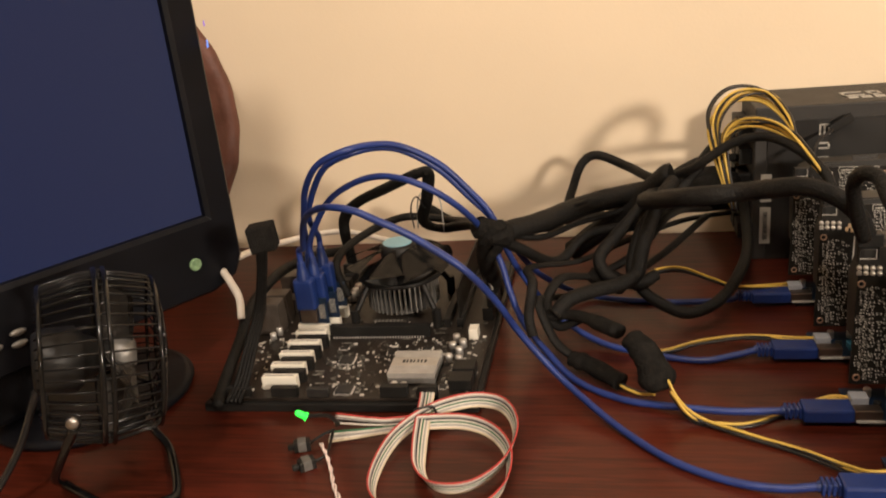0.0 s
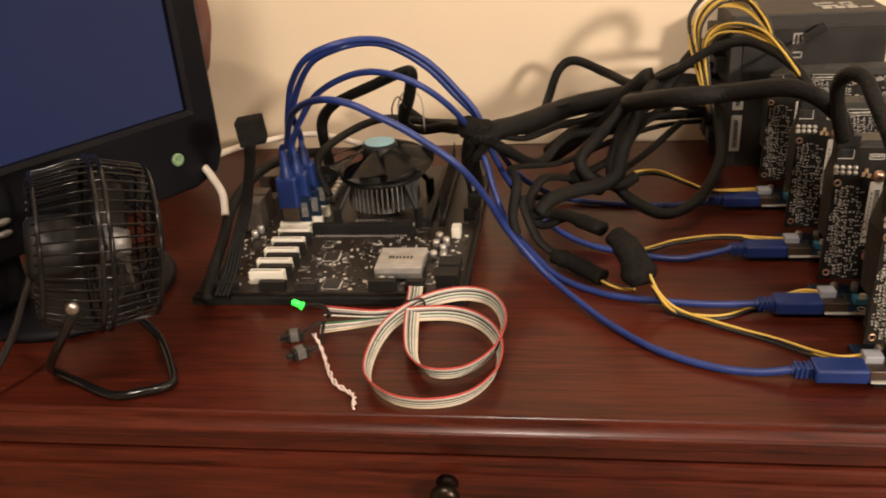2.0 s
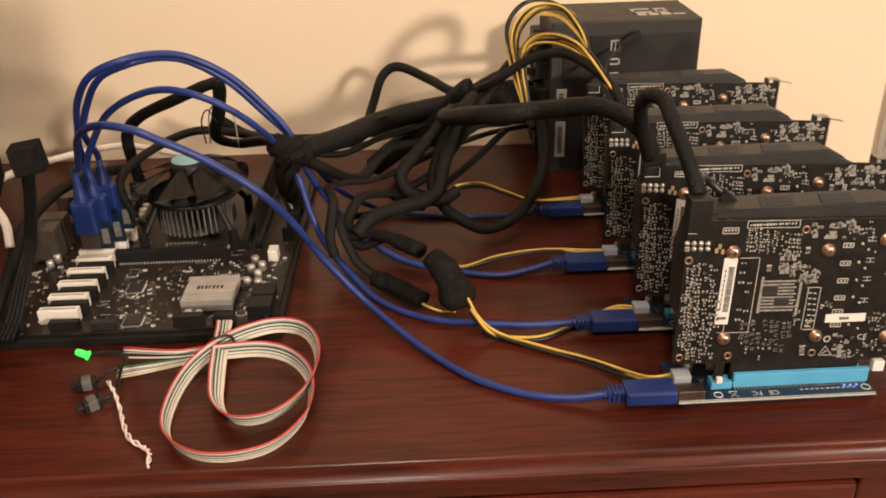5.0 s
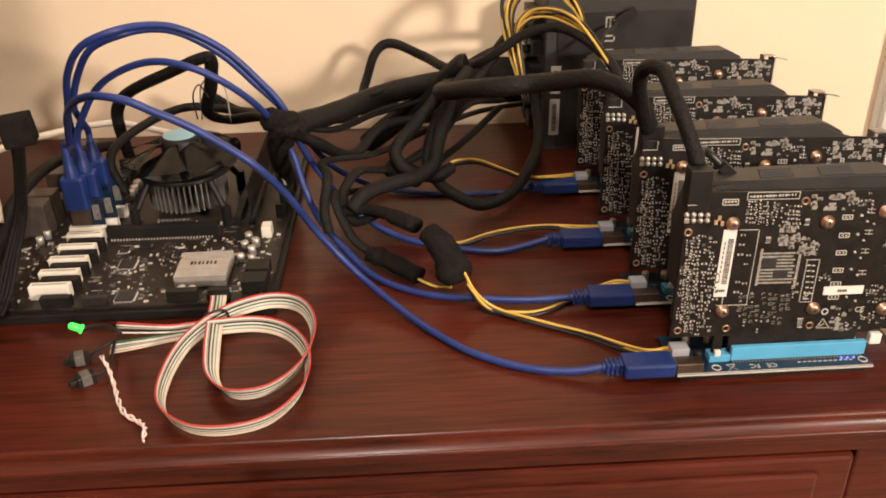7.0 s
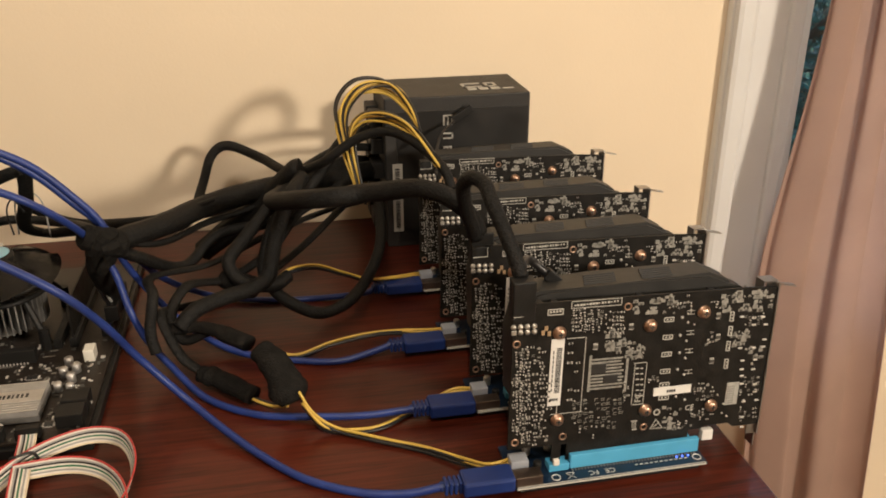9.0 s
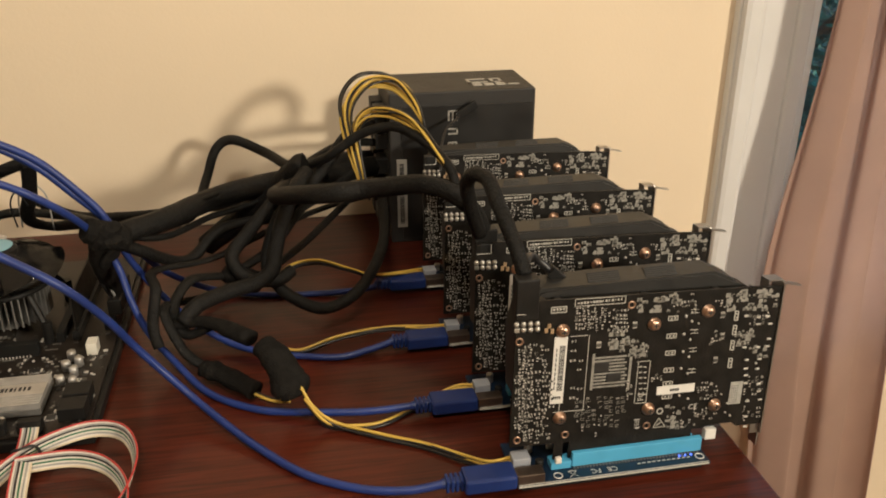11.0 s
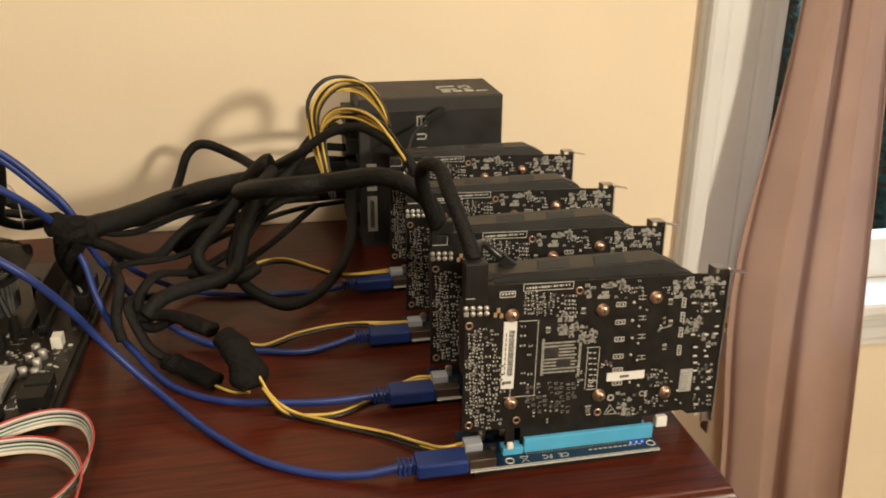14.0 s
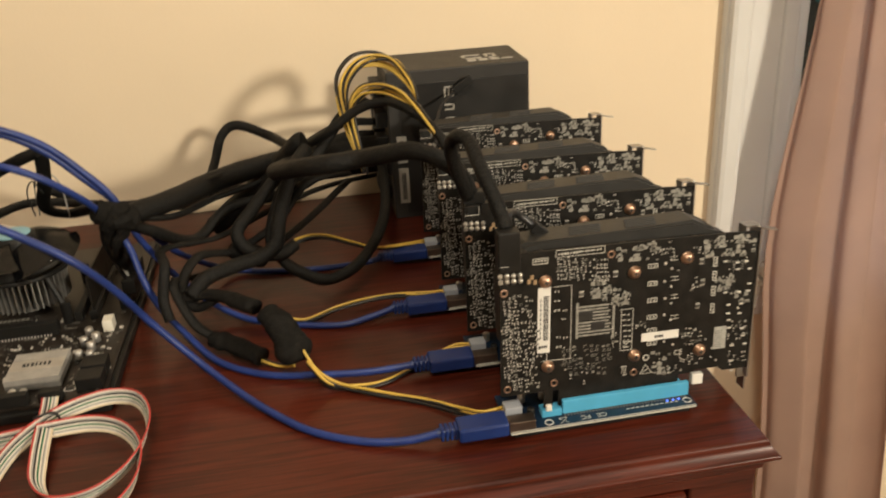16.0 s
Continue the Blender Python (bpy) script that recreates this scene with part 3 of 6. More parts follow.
# round carved wooden plate standing on its rim against the wall
bm = bmesh.new()
turned(bm, (0, 0, 0), (0, -1, 0), [(0.0, 0.150), (0.006, 0.166), (0.012, 0.1715), (0.019, 0.1725), (0.024, 0.169), (0.026, 0.160), (0.022, 0.148), (0.025, 0.138), (0.020, 0.126), (0.014, 0.112), (0.012, 0.060), (0.016, 0.030), (0.017, 0.004)], 120)
for v in bm.verts:
    r, a = math.hypot(v.co.x, v.co.z), math.atan2(v.co.z, v.co.x)
    if r > 0.13:
        v.co.y -= 0.0016 * math.sin(a * 24) + 0.0012 * noise.noise(v.co * 40)
bmesh.ops.transform(bm, matrix=Matrix.Translation((-0.573, 0.4995, 0.1722)) @ Matrix.Rotation(radians(-5), 4, "X"), verts=bm.verts)
solo("decorative_plate", bm, VASE, "round carved brown wooden plate leaning against the wall behind the monitor", "plate", smooth=True)

# ---- desk fan ----
fan = thing("desk_fan", (-0.335, 0.05, 0.0), "small black metal desk fan with wire cage", "fan")
FC, FA = Vector((-0.3315, 0.050, 0.1005)), Vector((0.80, 0.55, -0.17)).normalized()
FQ = FA.to_track_quat("Z", "Y")


def ring(bm, d, r, w, seg=44):
    pts = [FC + FQ @ Vector((r * math.cos(2 * math.pi * i / seg), r * math.sin(2 * math.pi * i / seg), d)) for i in range(seg)]
    sweep(bm, pts, w, 6, True)


for d, r, w in ((-0.034, 0.049, 0.0016), (0.000, 0.0585, 0.0020), (0.006, 0.0585, 0.0017), (0.036, 0.051, 0.0014), (0.040, 0.034, 0.0012), (0.042, 0.018, 0.0012)):
    bm = bmesh.new()
    ring(bm, d, r, w)
    part("ring", bm, FAN_PAINT, fan, smooth=True)
for k in range(44):
    a = 2 * math.pi * k / 44
    ca, sa = math.cos(a), math.sin(a)
    bm = bmesh.new()
    P = [FC + FQ @ Vector((r * ca, r * sa, d)) for r, d in ((0.010, 0.043), (0.034, 0.040), (0.047, 0.038), (0.052, 0.033), (0.0580, 0.003), (0.0565, -0.010), (0.0500, -0.032), (0.043, -0.037))]
    sweep(bm, P, 0.0007, 5)
    part("cage_wire", bm, FAN_PAINT, fan, smooth=True)
bm = bmesh.new()
turned(bm, FC + FA * -0.040, FA, [(0, 0.018), (0.004, 0.022), (0.026, 0.022), (0.032, 0.016), (0.044, 0.010), (0.060, 0.008)], 24)
part("motor", bm, BLACK, fan, smooth=True)
bm = bmesh.new()
turned(bm, FC + FA * 0.008, FA, [(0, 0.012), (0.012, 0.012), (0.016, 0.008)], 20)
hub = part("hub", bm, HEATSINK, fan, "shiny metal hub", smooth=True)
for k in range(4):
    bm = bmesh.new()
    vs = []
    for i in range(7):
        r = 0.011 + 0.040 * i / 6
        for j in range(5):
            t = (j / 4 - 0.5)
            ang = k * math.pi / 2 + t * (0.8 + 0.35 * math.sin(i / 6 * math.pi))
            vs.append(bm.verts.new(FC + FQ @ Vector((r * math.cos(ang), r * math.sin(ang), 0.012 + t * 0.020))))
    for i in range(6):
        for j in range(4):
            bm.faces.new((vs[i * 5 + j], vs[i * 5 + j + 1], vs[i * 5 + j + 6], vs[i * 5 + j + 5]))
    bmesh.ops.solidify(bm, geom=bm.faces, thickness=0.001)
    part("blade", bm, BLADE, fan, smooth=True)
sd = FA.cross(Vector((0, 0, 1))).normalized()
for s in (1, -1):
    bm = bmesh.new()
    b0 = FC + sd * s * 0.050 - Vector((0, 0, 0.0205)) - FA * 0.022
    turned(bm, b0 - sd * s * 0.002, sd * s, [(0, 0.003), (0.003, 0.0043), (0.006, 0.0043), (0.0075, 0.0025)], 16)
    part("bolt", bm, STEEL, fan, "round steel pivot bolt", smooth=True)
part("stand", tube([FC + sd * 0.0520 - Vector((0, 0, 0.0245)) - FA * 0.022, (-0.340, 0.004, 0.055), (-0.366, 0.020, 0.024), (-0.378, 0.040, 0.0045), (-0.356, 0.029, 0.0042), (-0.323, 0.014, 0.0042), (-0.303, 0.019, 0.0042),
                    (-0.290, 0.025, 0.0044), (-0.289, 0.037, 0.0044), (-0.320, 0.086, 0.0042), (-0.345, 0.106, 0.016), (-0.338, 0.112, 0.045), FC - sd * 0.0520 - Vector((0, 0, 0.0245)) - FA * 0.022], 0.0032, 10), FAN_PAINT, fan, "bent black metal stand", smooth=True)
part("cord", tube([FC - FA * 0.040 - Vector((0, 0, 0.015)), (-0.388, 0.020, 0.045), (-0.410, 0.004, 0.012), (-0.424, -0.0095, -0.004), (-0.430, -0.0125, -0.03), (-0.436, -0.0125, -0.10), (-0.44, -0.015, -0.30)], 0.0026), GLOSS, fan, smooth=True)

# ---- power supply ----
psu = thing("power_supply", (0.22, 0.483, 0.0), "black computer power supply standing on its side", "power supply")
PX0, PX1, PY0, PY1, PH = 0.147, 0.294, 0.440, 0.526, 0.156
part("case", cube(PX0, PX1, PY0, PY1, 0.0, PH, bevel=0.0015), PSU_M, psu)
PANEL = material("satin_dark_panel", (0.014, 0.013, 0.012), 0.4, vary=0.2, scale=30)
part("side_panel", cube(PX0 + 0.012, PX1 - 0.003, PY0 - 0.0012, PY0 + 0.001, 0.006, PH - 0.014), PANEL, psu, "satin black label panel")
LOGO = material("grey_print", (0.42, 0.40, 0.36), 0.5, vary=0.1)
# maker's mark as plain strokes, turned on its side
mark = bmesh.new()
LX, LZ = PX0 + 0.058, 0.127
for k in range(4):
    z = LZ - 0.016 * k
    if k in (0, 2):
        for dx in (0.0, 0.004, 0.008):
            box(mark, LX + dx, LX + dx + 0.0016, PY0 - 0.0018, PY0 - 0.001, z, z + 0.010)
        box(mark, LX, LX + 0.0096, PY0 - 0.0018, PY0 - 0.001, z + 0.009, z + 0.0105)
    else:
        for s in (0, 1):
            box(mark, LX + 0.0002, LX + 0.0102, PY0 - 0.0018, PY0 - 0.001, z + 0.002 + 0.005 * s, z + 0.0036 + 0.005 * s)
        box(mark, LX + 0.0086, LX + 0.0102, PY0 - 0.0018, PY0 - 0.001, z + 0.002, z + 0.0086)
part("printed_mark", mark, LOGO, psu, kind="stuff")
bm = bmesh.new()
for (x0, x1, y0, y1) in ((0.232, 0.252, 0.470, 0.473), (0.232, 0.235, 0.470, 0.486), (0.232, 0.252, 0.484, 0.487), (0.256, 0.268, 0.470, 0.473), (0.256, 0.259, 0.470, 0.486), (0.256, 0.268, 0.484, 0.487), (0.265, 0.268, 0.470, 0.486),
                         (0.235, 0.244, 0.458, 0.466), (0.247, 0.256, 0.458, 0.466), (0.259, 0.268, 0.458, 0.466), (0.271, 0.282, 0.459, 0.462)):
    box(bm, x0, x1, y0, y1, PH, PH + 0.0006)
part("printed_mark", bm, LOGO, psu, kind="stuff")
for z0, z1 in ((0.062, 0.090), (0.018, 0.056)):
    s = part("label", cube(PX0 + 0.0065, PX0 + 0.0165, PY0 - 0.0022, PY0 - 0.0006, z0, z1), LOGO, psu, "grey barcode label")
    bm = bmesh.new()
    rnd = random.Random(3)
    z = z0 + 0.004
    while z < z1 - 0.004:
        h = rnd.choice((0.0005, 0.0009, 0.0014))
        box(bm, PX0 + 0.009, PX0 + 0.0135, PY0 - 0.0026, PY0 - 0.002, z, z + h)
        z += h + 0.0008
    part("barcode", bm, INK, s)
for k in range(5):
    for y in (0.456, 0.488):
        part("connector", cube(PX0 - 0.012, PX0, y, y + 0.024, 0.018 + 0.026 * k, 0.034 + 0.026 * k, bevel=0.001), BLACK, psu, "black modular connector")

# ---- graphics cards on risers ----
CW, CH = 0.172, 0.098


def P(x, y):
    """A spot of the card's layout drawing, as metres along the board and up it."""
    w = 1 - 8.78092e-05 * x - 0.000139354 * y
    return (0.000189924 * x + 1.05991e-05 * y - 0.0214274) / w, (-2.19887e-05 * x - 0.000211683 * y + 0.132729) / w


def lettering(text, size, m):
    """Flat raised letters in the built-in font, as a bmesh."""
    cu = bpy.data.curves.new("letters", "FONT")
    cu.body, cu.size, cu.extrude, cu.align_x, cu.align_y = text, size, 0.0001, "CENTER", "CENTER"
    cu.resolution_u = 3
    tmp = bpy.data.objects.new("letters", cu)
    me = bpy.data.meshes.new_from_object(tmp)
    bm = bmesh.new()
    bm.from_mesh(me)
    bpy.data.objects.remove(tmp)
    bpy.data.meshes.remove(me)
    bmesh.ops.transform(bm, matrix=m, verts=bm.verts)
    return bm


def on_card(x, y, turn=0):
    u, v = P(x, y)
    return Matrix.Translation((u, -0.0003, v)) @ Matrix.Rotation(radians(90), 4, "X") @ Matrix.Rotation(radians(turn), 4, "Z")


def graphics_card():
    g = thing("graphics_card", (0, 0, 0), "black graphics card standing upright on a riser board", "graphics card", group="graphics cards")
    # board outline with notch, edge connector and raised corner
    bm = bmesh.new()
    ring2 = [(-0.001, 0), (0.028, 0), (0.028, -0.012), (0.034, -0.012), (0.034, 0), (0.038, 0), (0.038, -0.012), (0.122, -0.012), (0.122, 0), (0.130, 0), (0.134, 0.002), (0.150, 0.002), (0.154, -0.001), (CW, -0.001), (CW, CH - 0.001), (0.150, CH), (0.0105, CH), (0.0105, CH - 0.008), (0.0015, CH - 0.008), (0.0015, CH - 0.001), (-0.001, CH - 0.002)]
    a = [bm.verts.new((x, 0, z)) for x, z in ring2]
    b = [bm.verts.new((x, 0.0016, z)) for x, z in ring2]
    bm.faces.new(a)
    bm.faces.new(b[::-1])
    for i in range(len(a)):
        bm.faces.new((a[i - 1], b[i - 1], b[i], a[i]))
    board = part("circuit_board", bm, PCB, g)
    # crowds of small chips, resistors and solder points, patch by patch
    rnd = random.Random(11)
    keep_out = ((205, 262, 262, 515), (525, 650, 412, 460), (272, 440, 144, 184), (460, 512, 344, 484), (752, 794, 408, 486), (624, 658, 480, 502), (515, 558, 495, 560), (455, 482, 525, 560))
    small, pads, dim, pale = bmesh.new(), bmesh.new(), bmesh.new(), bmesh.new()
    spots = [(238, 255), (522, 234), (690, 193), (228, 525), (503, 497), (708, 484)]
    holes = [(104, 290), (96, 596), (245, 578), (453, 175), (498, 550)]

    def free(x, y, u, v):
        if any(k[0] < x < k[1] and k[2] < y < k[3] for k in keep_out):
            return False
        if any((x - sx) ** 2 + (y - sy) ** 2 < 27 ** 2 for sx, sy in spots) or any((x - sx) ** 2 + (y - sy) ** 2 < 19 ** 2 for sx, sy in holes):
            return False
        return 0.001 < u < CW - 0.002 and 0.0015 < v < CH - 0.002

    def two_ended(u, v, L, T, flatwise, d):
        e = L * 0.38
        for bmx, a0, a1 in ((small, -L + e, L - e), (pads, -L, -L + e), (pads, L - e, L)):
            dd = d if bmx is small else d * 0.9
            if flatwise:
                box(bmx, u + a0, u + a1, -dd, 0, v - T, v + T)
            else:
                box(bmx, u - T, u + T, -dd, 0, v + a0, v + a1)

    def bracket(u, v, w, h, t=0.00024):
        """Printed outline round an empty place, open at two ends."""
        box(dim, u - w, u + w, -0.0002, 0, v + h - t, v + h)
        box(dim, u - w, u - w + t, -0.0002, 0, v - h, v + h - t)
        if rnd.random() < 0.6:
            box(dim, u - w + t, u + w, -0.0002, 0, v - h, v - h + t)

    def patch(u, v, s):
        """Grey tinned copper in a stepped shape."""
        w, h = s * rnd.uniform(0.0009, 0.0019), s * rnd.uniform(0.0006, 0.0011)
        box(dim, u - w, u + w, -0.00015, 0, v - h, v + h)
        if rnd.random() < 0.6:
            k = rnd.choice((-1, 1))
            box(dim, u + k * w * 0.2 - w * 0.5, u + k * w * 0.2 + w * 0.5, -0.0002, 0, v + h, v + h * 2.0)
        if rnd.random() < 0.5:
            box(small, u - w * 0.5, u + w * 0.35, -0.0008, 0, v - h * 0.7, v + h * 0.5)

    def legged(u, v, n=4, w=0.0015):
        box(small, u - w, u + w, -0.0010, 0, v - 0.0011, v + 0.0011)
        for i in range(n):
            x = u - w + 2 * w * (i + 0.5) / n
            box(pale, x - 0.0002, x + 0.0002, -0.0005, 0, v + 0.0011, v + 0.0022)
            box(pads, x - 0.0002, x + 0.0002, -0.0005, 0, v - 0.0019, v - 0.0011)

    crowds = ((94, 134, 306, 600, 10.5, 10, 0.85, "mix"), (140, 204, 300, 345, 16, 13, 0.55, "mix"), (140, 206, 345, 520, 21, 13, 0.88, "rows"), (140, 204, 522, 604, 17, 13, 0.75, "mix"),
              (282, 350, 186, 258, 12, 12, 0.80, "mix"), (358, 440, 190, 262, 13, 13, 0.75, "mix"), (392, 446, 252, 318, 15, 13, 0.85, "patch"), (478, 592, 134, 166, 14, 12, 0.80, "patch"), (480, 600, 166, 196, 17, 13, 0.45, "patch"),
              (600, 664, 140, 180, 13, 12, 0.55, "mix"), (282, 440, 462, 560, 18, 14, 0.80, "bracket"), (282, 440, 560, 590, 20, 13, 0.40, "mix"), (270, 308, 286, 480, 22, 29, 0.60, "rows"), (455, 515, 288, 342, 15, 14, 0.70, "patch"),
              (518, 548, 394, 414, 12, 10, 0.70, "mix"), (718, 752, 150, 186, 14, 13, 0.50, "mix"), (756, 906, 132, 192, 16, 14, 0.62, "patch"), (822, 886, 196, 242, 13, 12, 0.60, "mix"), (786, 832, 258, 304, 13, 12, 0.80, "patch"), (700, 745, 255, 300, 15, 14, 0.35, "mix"),
              (656, 718, 416, 470, 14, 12, 0.75, "mix"), (564, 626, 492, 556, 16, 15, 0.75, "patch"), (646, 724, 500, 536, 13, 12, 0.60, "mix"), (484, 592, 566, 592, 14, 10, 0.65, "mix"), (300, 446, 600, 612, 11, 9, 0.85, "rows"), (802, 862, 396, 452, 14, 13, 0.70, "mix"),
              (800, 852, 492, 546, 15, 13, 0.70, "mix"), (438, 462, 412, 470, 12, 12, 0.50, "mix"), (608, 652, 536, 572, 12, 12, 0.65, "mix"), (820, 872, 308, 340, 16, 12, 0.60, "patch"))
    for x0, x1, y0, y1, sx, sy, fill, kind in crowds:
        x = x0
        while x < x1:
            flatwise, y = rnd.random() < 0.5, y0 + rnd.uniform(0, 4)
            while y < y1:
                xx, yy = x + rnd.uniform(-3.2, 3.2), y + rnd.uniform(-2.4, 2.4)
                u, v = P(xx, yy)
                k = rnd.random()
                if k < fill and free(xx, yy, u, v):
                    q = k / fill
                    if kind == "rows":
                        two_ended(u, v, rnd.uniform(0.0011, 0.0017), rnd.uniform(0.00045, 0.00068), rnd.random() < 0.8, rnd.uniform(0.0005, 0.0008))
                    elif kind == "bracket" and q < 0.72:
                        bracket(u, v, rnd.uniform(0.0009, 0.0015), rnd.uniform(0.0007, 0.0010))
                    elif kind == "patch" and q < 0.74:
                        patch(u, v, 1.35)
                    elif q < 0.60:
                        two_ended(u, v, rnd.uniform(0.0008, 0.0015), rnd.uniform(0.00038, 0.00062), flatwise, rnd.uniform(0.0004, 0.0008))
                    elif q < 0.76:
                        bracket(u, v, 0.0009, 0.0007)
                    elif q < 0.90:
                        patch(u, v, 0.7)
                    else:
                        rod(pads, (u, 0, v), (u, -0.0006, v), 0.00055, 0.0003, 6)
                y += sy
            x += sx
    for x, y in ((735, 206), (733, 272), (712, 346), (350, 299), (462, 238)):
        legged(*P(x, y), 4 if x > 500 else 5)
    # solder joints: pairs beside the chokes, flattened ones along the ports
    for x, y, r in ((622, 210, 10), (640, 226, 8), (615, 266, 10), (634, 283, 8), (612, 320, 9), (630, 336, 8), (606, 372, 9), (625, 388, 8), (600, 456, 8), (627, 466, 8), (640, 198, 6), (660, 232, 6), (748, 480, 7), (757, 518, 7), (742, 508, 6), (730, 452, 6), (838, 356, 8), (812, 470, 7)):
        u, v = P(x, y)
        rod(pads, (u, 0, v), (u, -0.0011, v), r * 0.000105, r * 0.00005, 8)
    for y in (212, 238, 282, 310, 348, 372, 396, 420, 446, 470, 520, 550):
        for x in (806, 846, 878):
            u, v = P(x + rnd.uniform(-5, 5), y - 0.05 * (x - 806) + rnd.uniform(-4, 4))
            if rnd.random() < 0.72 and u < CW - 0.003:
                box(pads, u - 0.0013, u + 0.0013, -0.0007, 0, v - 0.0005, v + 0.0005)
    part("component_field", small, CHIP, board, kind="stuff")
    part("tinned_copper", dim, SILK_DIM, board, kind="stuff")
    part("solder_field", pads, SOLDER, board, kind="stuff")
    part("pale_lead", pale, SILK, board, kind="stuff")
    for i in range(4):
        for j in range(2):
            bm = bmesh.new()
            u, v = P(95 + 21.5 * i, 254 - 17 * (1 - j) - 1.2 * i)
            if i == 0 and j == 1:
                box(bm, u - 0.0016, u + 0.0016, -0.0012, 0, v - 0.0015, v + 0.0015, 0.0004)
            else:
                turned(bm, (u, 0, v), (0, -1, 0), [(0, 0.0018), (0.0008, 0.0017), (0.0015, 0.0009)], 10)
            part("solder_pin", bm, PIN, board, smooth=not (i == 0 and j == 1))
    # tan chips beside the pins
    for x, y in ((196, 240), (205, 256), (186, 254)):
        u, v = P(x, y)
        part("tan_capacitor", cube(u - 0.0011, u + 0.0011, -0.0011, 0, v - 0.0015, v + 0.0015, bevel=0.0002), TAN, board, "small tan chip capacitor")
    # printing
    bm = bmesh.new()

    def line(x0, y0, x1, y1, w=0.00036):
        (u0, v0), (u1, v1) = P(x0, y0), P(x1, y1)
        if abs(u1 - u0) > abs(v1 - v0):
            box(bm, min(u0, u1), max(u0, u1), -0.00025, 0, (v0 + v1) / 2 - w / 2, (v0 + v1) / 2 + w / 2)
        else:
            box(bm, (u0 + u1) / 2 - w / 2, (u0 + u1) / 2 + w / 2, -0.00025, 0, min(v0, v1), max(v0, v1))

    def framed(tl, tr, br, bl, w=0.00036):
        for a, b in ((tl, tr), (tr, br), (br, bl), (bl, tl)):
            line(*a, *b, w)

    framed((262, 274), (318, 269), (305, 500), (208, 510))
    framed((278, 160), (435, 146), (433, 168), (277, 181))
    framed((470, 352), (508, 349), (499, 478), (464, 481))
    framed((204, 184), (251, 180), (250, 197), (203, 201), 0.0005)
    for k in range(4):
        line(209 + 10 * k, 191 - k, 215 + 10 * k, 190.5 - k, 0.0012)
    rows = random.Random(5)
    for k in range(15):
        x, y = 285 + 9.6 * k, 170.5 - 0.93 * k
        line(x, y, x + rows.choice((4, 6, 7)), y, 0.0013 if k % 4 else 0.0007)
    for k in range(6):
        for j in range(2):
            line(475 + 15 * j, 368 + 17 * k, 485 + 13 * j, 367.5 + 17 * k, 0.0007)
    for x, y in ((582, 217), (577, 272), (573, 325), (568, 378), (565, 420), (562, 460)):
        framed((x - 15, y - 5), (x + 14, y - 8), (x + 14, y + 4), (x - 15, y + 7), 0.0005)
        line(x - 8, y, x - 3, y, 0.0008)
        line(x + 3, y - 1, x + 8, y - 1, 0.0008)
    for x, y in ((778, 208), (772, 253), (765, 300), (758, 355)):
        framed((x - 5, y - 13), (x + 5, y - 14), (x + 5, y + 14), (x - 5, y + 15), 0.0006)
        line(x - 1, y - 5, x + 2, y - 5, 0.0009)
        line(x - 1, y + 6, x + 2, y + 6, 0.0009)
    for x, y in ((650, 196), (648, 259), (643, 316), (640, 381)):
        for d in (-6, 5):
            line(x - 13, y + d, x + 11, y + d - 2, 0.0003)
        line(x, y - 6, x, y + 6, 0.0003)
    for k in range(16):
        a = 2 * math.pi * k / 16
        u, v = P(540, 505)
        u, v = u + 0.0019 * math.cos(a), v + 0.0019 * math.sin(a)
        box(bm, u - 0.0004, u + 0.0004, -0.00025, 0, v - 0.0004, v + 0.0004)
    for x0, y0, x1, y1 in ((518, 556, 537, 527), (537, 527, 556, 553), (518, 556, 556, 553), (528, 550, 541, 541)):
        for k in range(13):
            u, v = P(x0 + (x1 - x0) * k / 12, y0 + (y1 - y0) * k / 12)
            box(bm, u - 0.00022, u + 0.00022, -0.00025, 0, v - 0.0003, v + 0.0003)
    for d in (-6, 0, 6):
        line(468 + d, 532, 468 + d * 0.7, 553, 0.0003)
    line(459, 532, 478, 531, 0.0005)
    line(462, 558, 476, 557, 0.0007)
    line(150, 172, 148, 204, 0.0004)
    line(96, 206, 148, 204, 0.0004)
    part("board_printing", bm, SILK, board, kind="stuff")
    part("conformity_mark", lettering("CE", 0.0052, on_card(641, 491, 2)), SILK, board)
    part("conformity_mark", lettering("FC", 0.0056, on_card(481, 459, 92)), SILK, board)
    # tinned stripes behind the processor, with two dark chips on them
    bm = bmesh.new()
    for k in range(10):
        (u0, v0), (u1, _) = P(330, 342 + 10 * k), P(436 - 6 * (k % 2), 342 + 10 * k)
        box(bm, u0, u1, -0.0003, 0, v0 - 0.00055, v0 + 0.00055)
    for x in (326, 440):
        (u, v0), (_, v1) = P(x, 440), P(x, 328)
        box(bm, u - 0.0008, u + 0.0008, -0.0002, 0, v0, v1)
    part("pad_field", bm, SILK_DIM, board, kind="stuff")
    for x0, x1, y0, y1 in ((338, 380, 354, 380), (374, 416, 388, 410)):
        (u0, v1), (u1, v0) = P(x0, y0), P(x1, y1)
        part("chip", cube(u0, u1, -0.0009, 0, v0, v1, bevel=0.0002), CHIP_DARK, board)
    bm = bmesh.new()
    (u0, v1), (u1, v0) = P(761, 415), P(788, 480)
    box(bm, u0, u1, -0.0004, 0, v0, v1)
    gp = part("grid_pad", bm, PALE_PRINT, board)
    bm = bmesh.new()
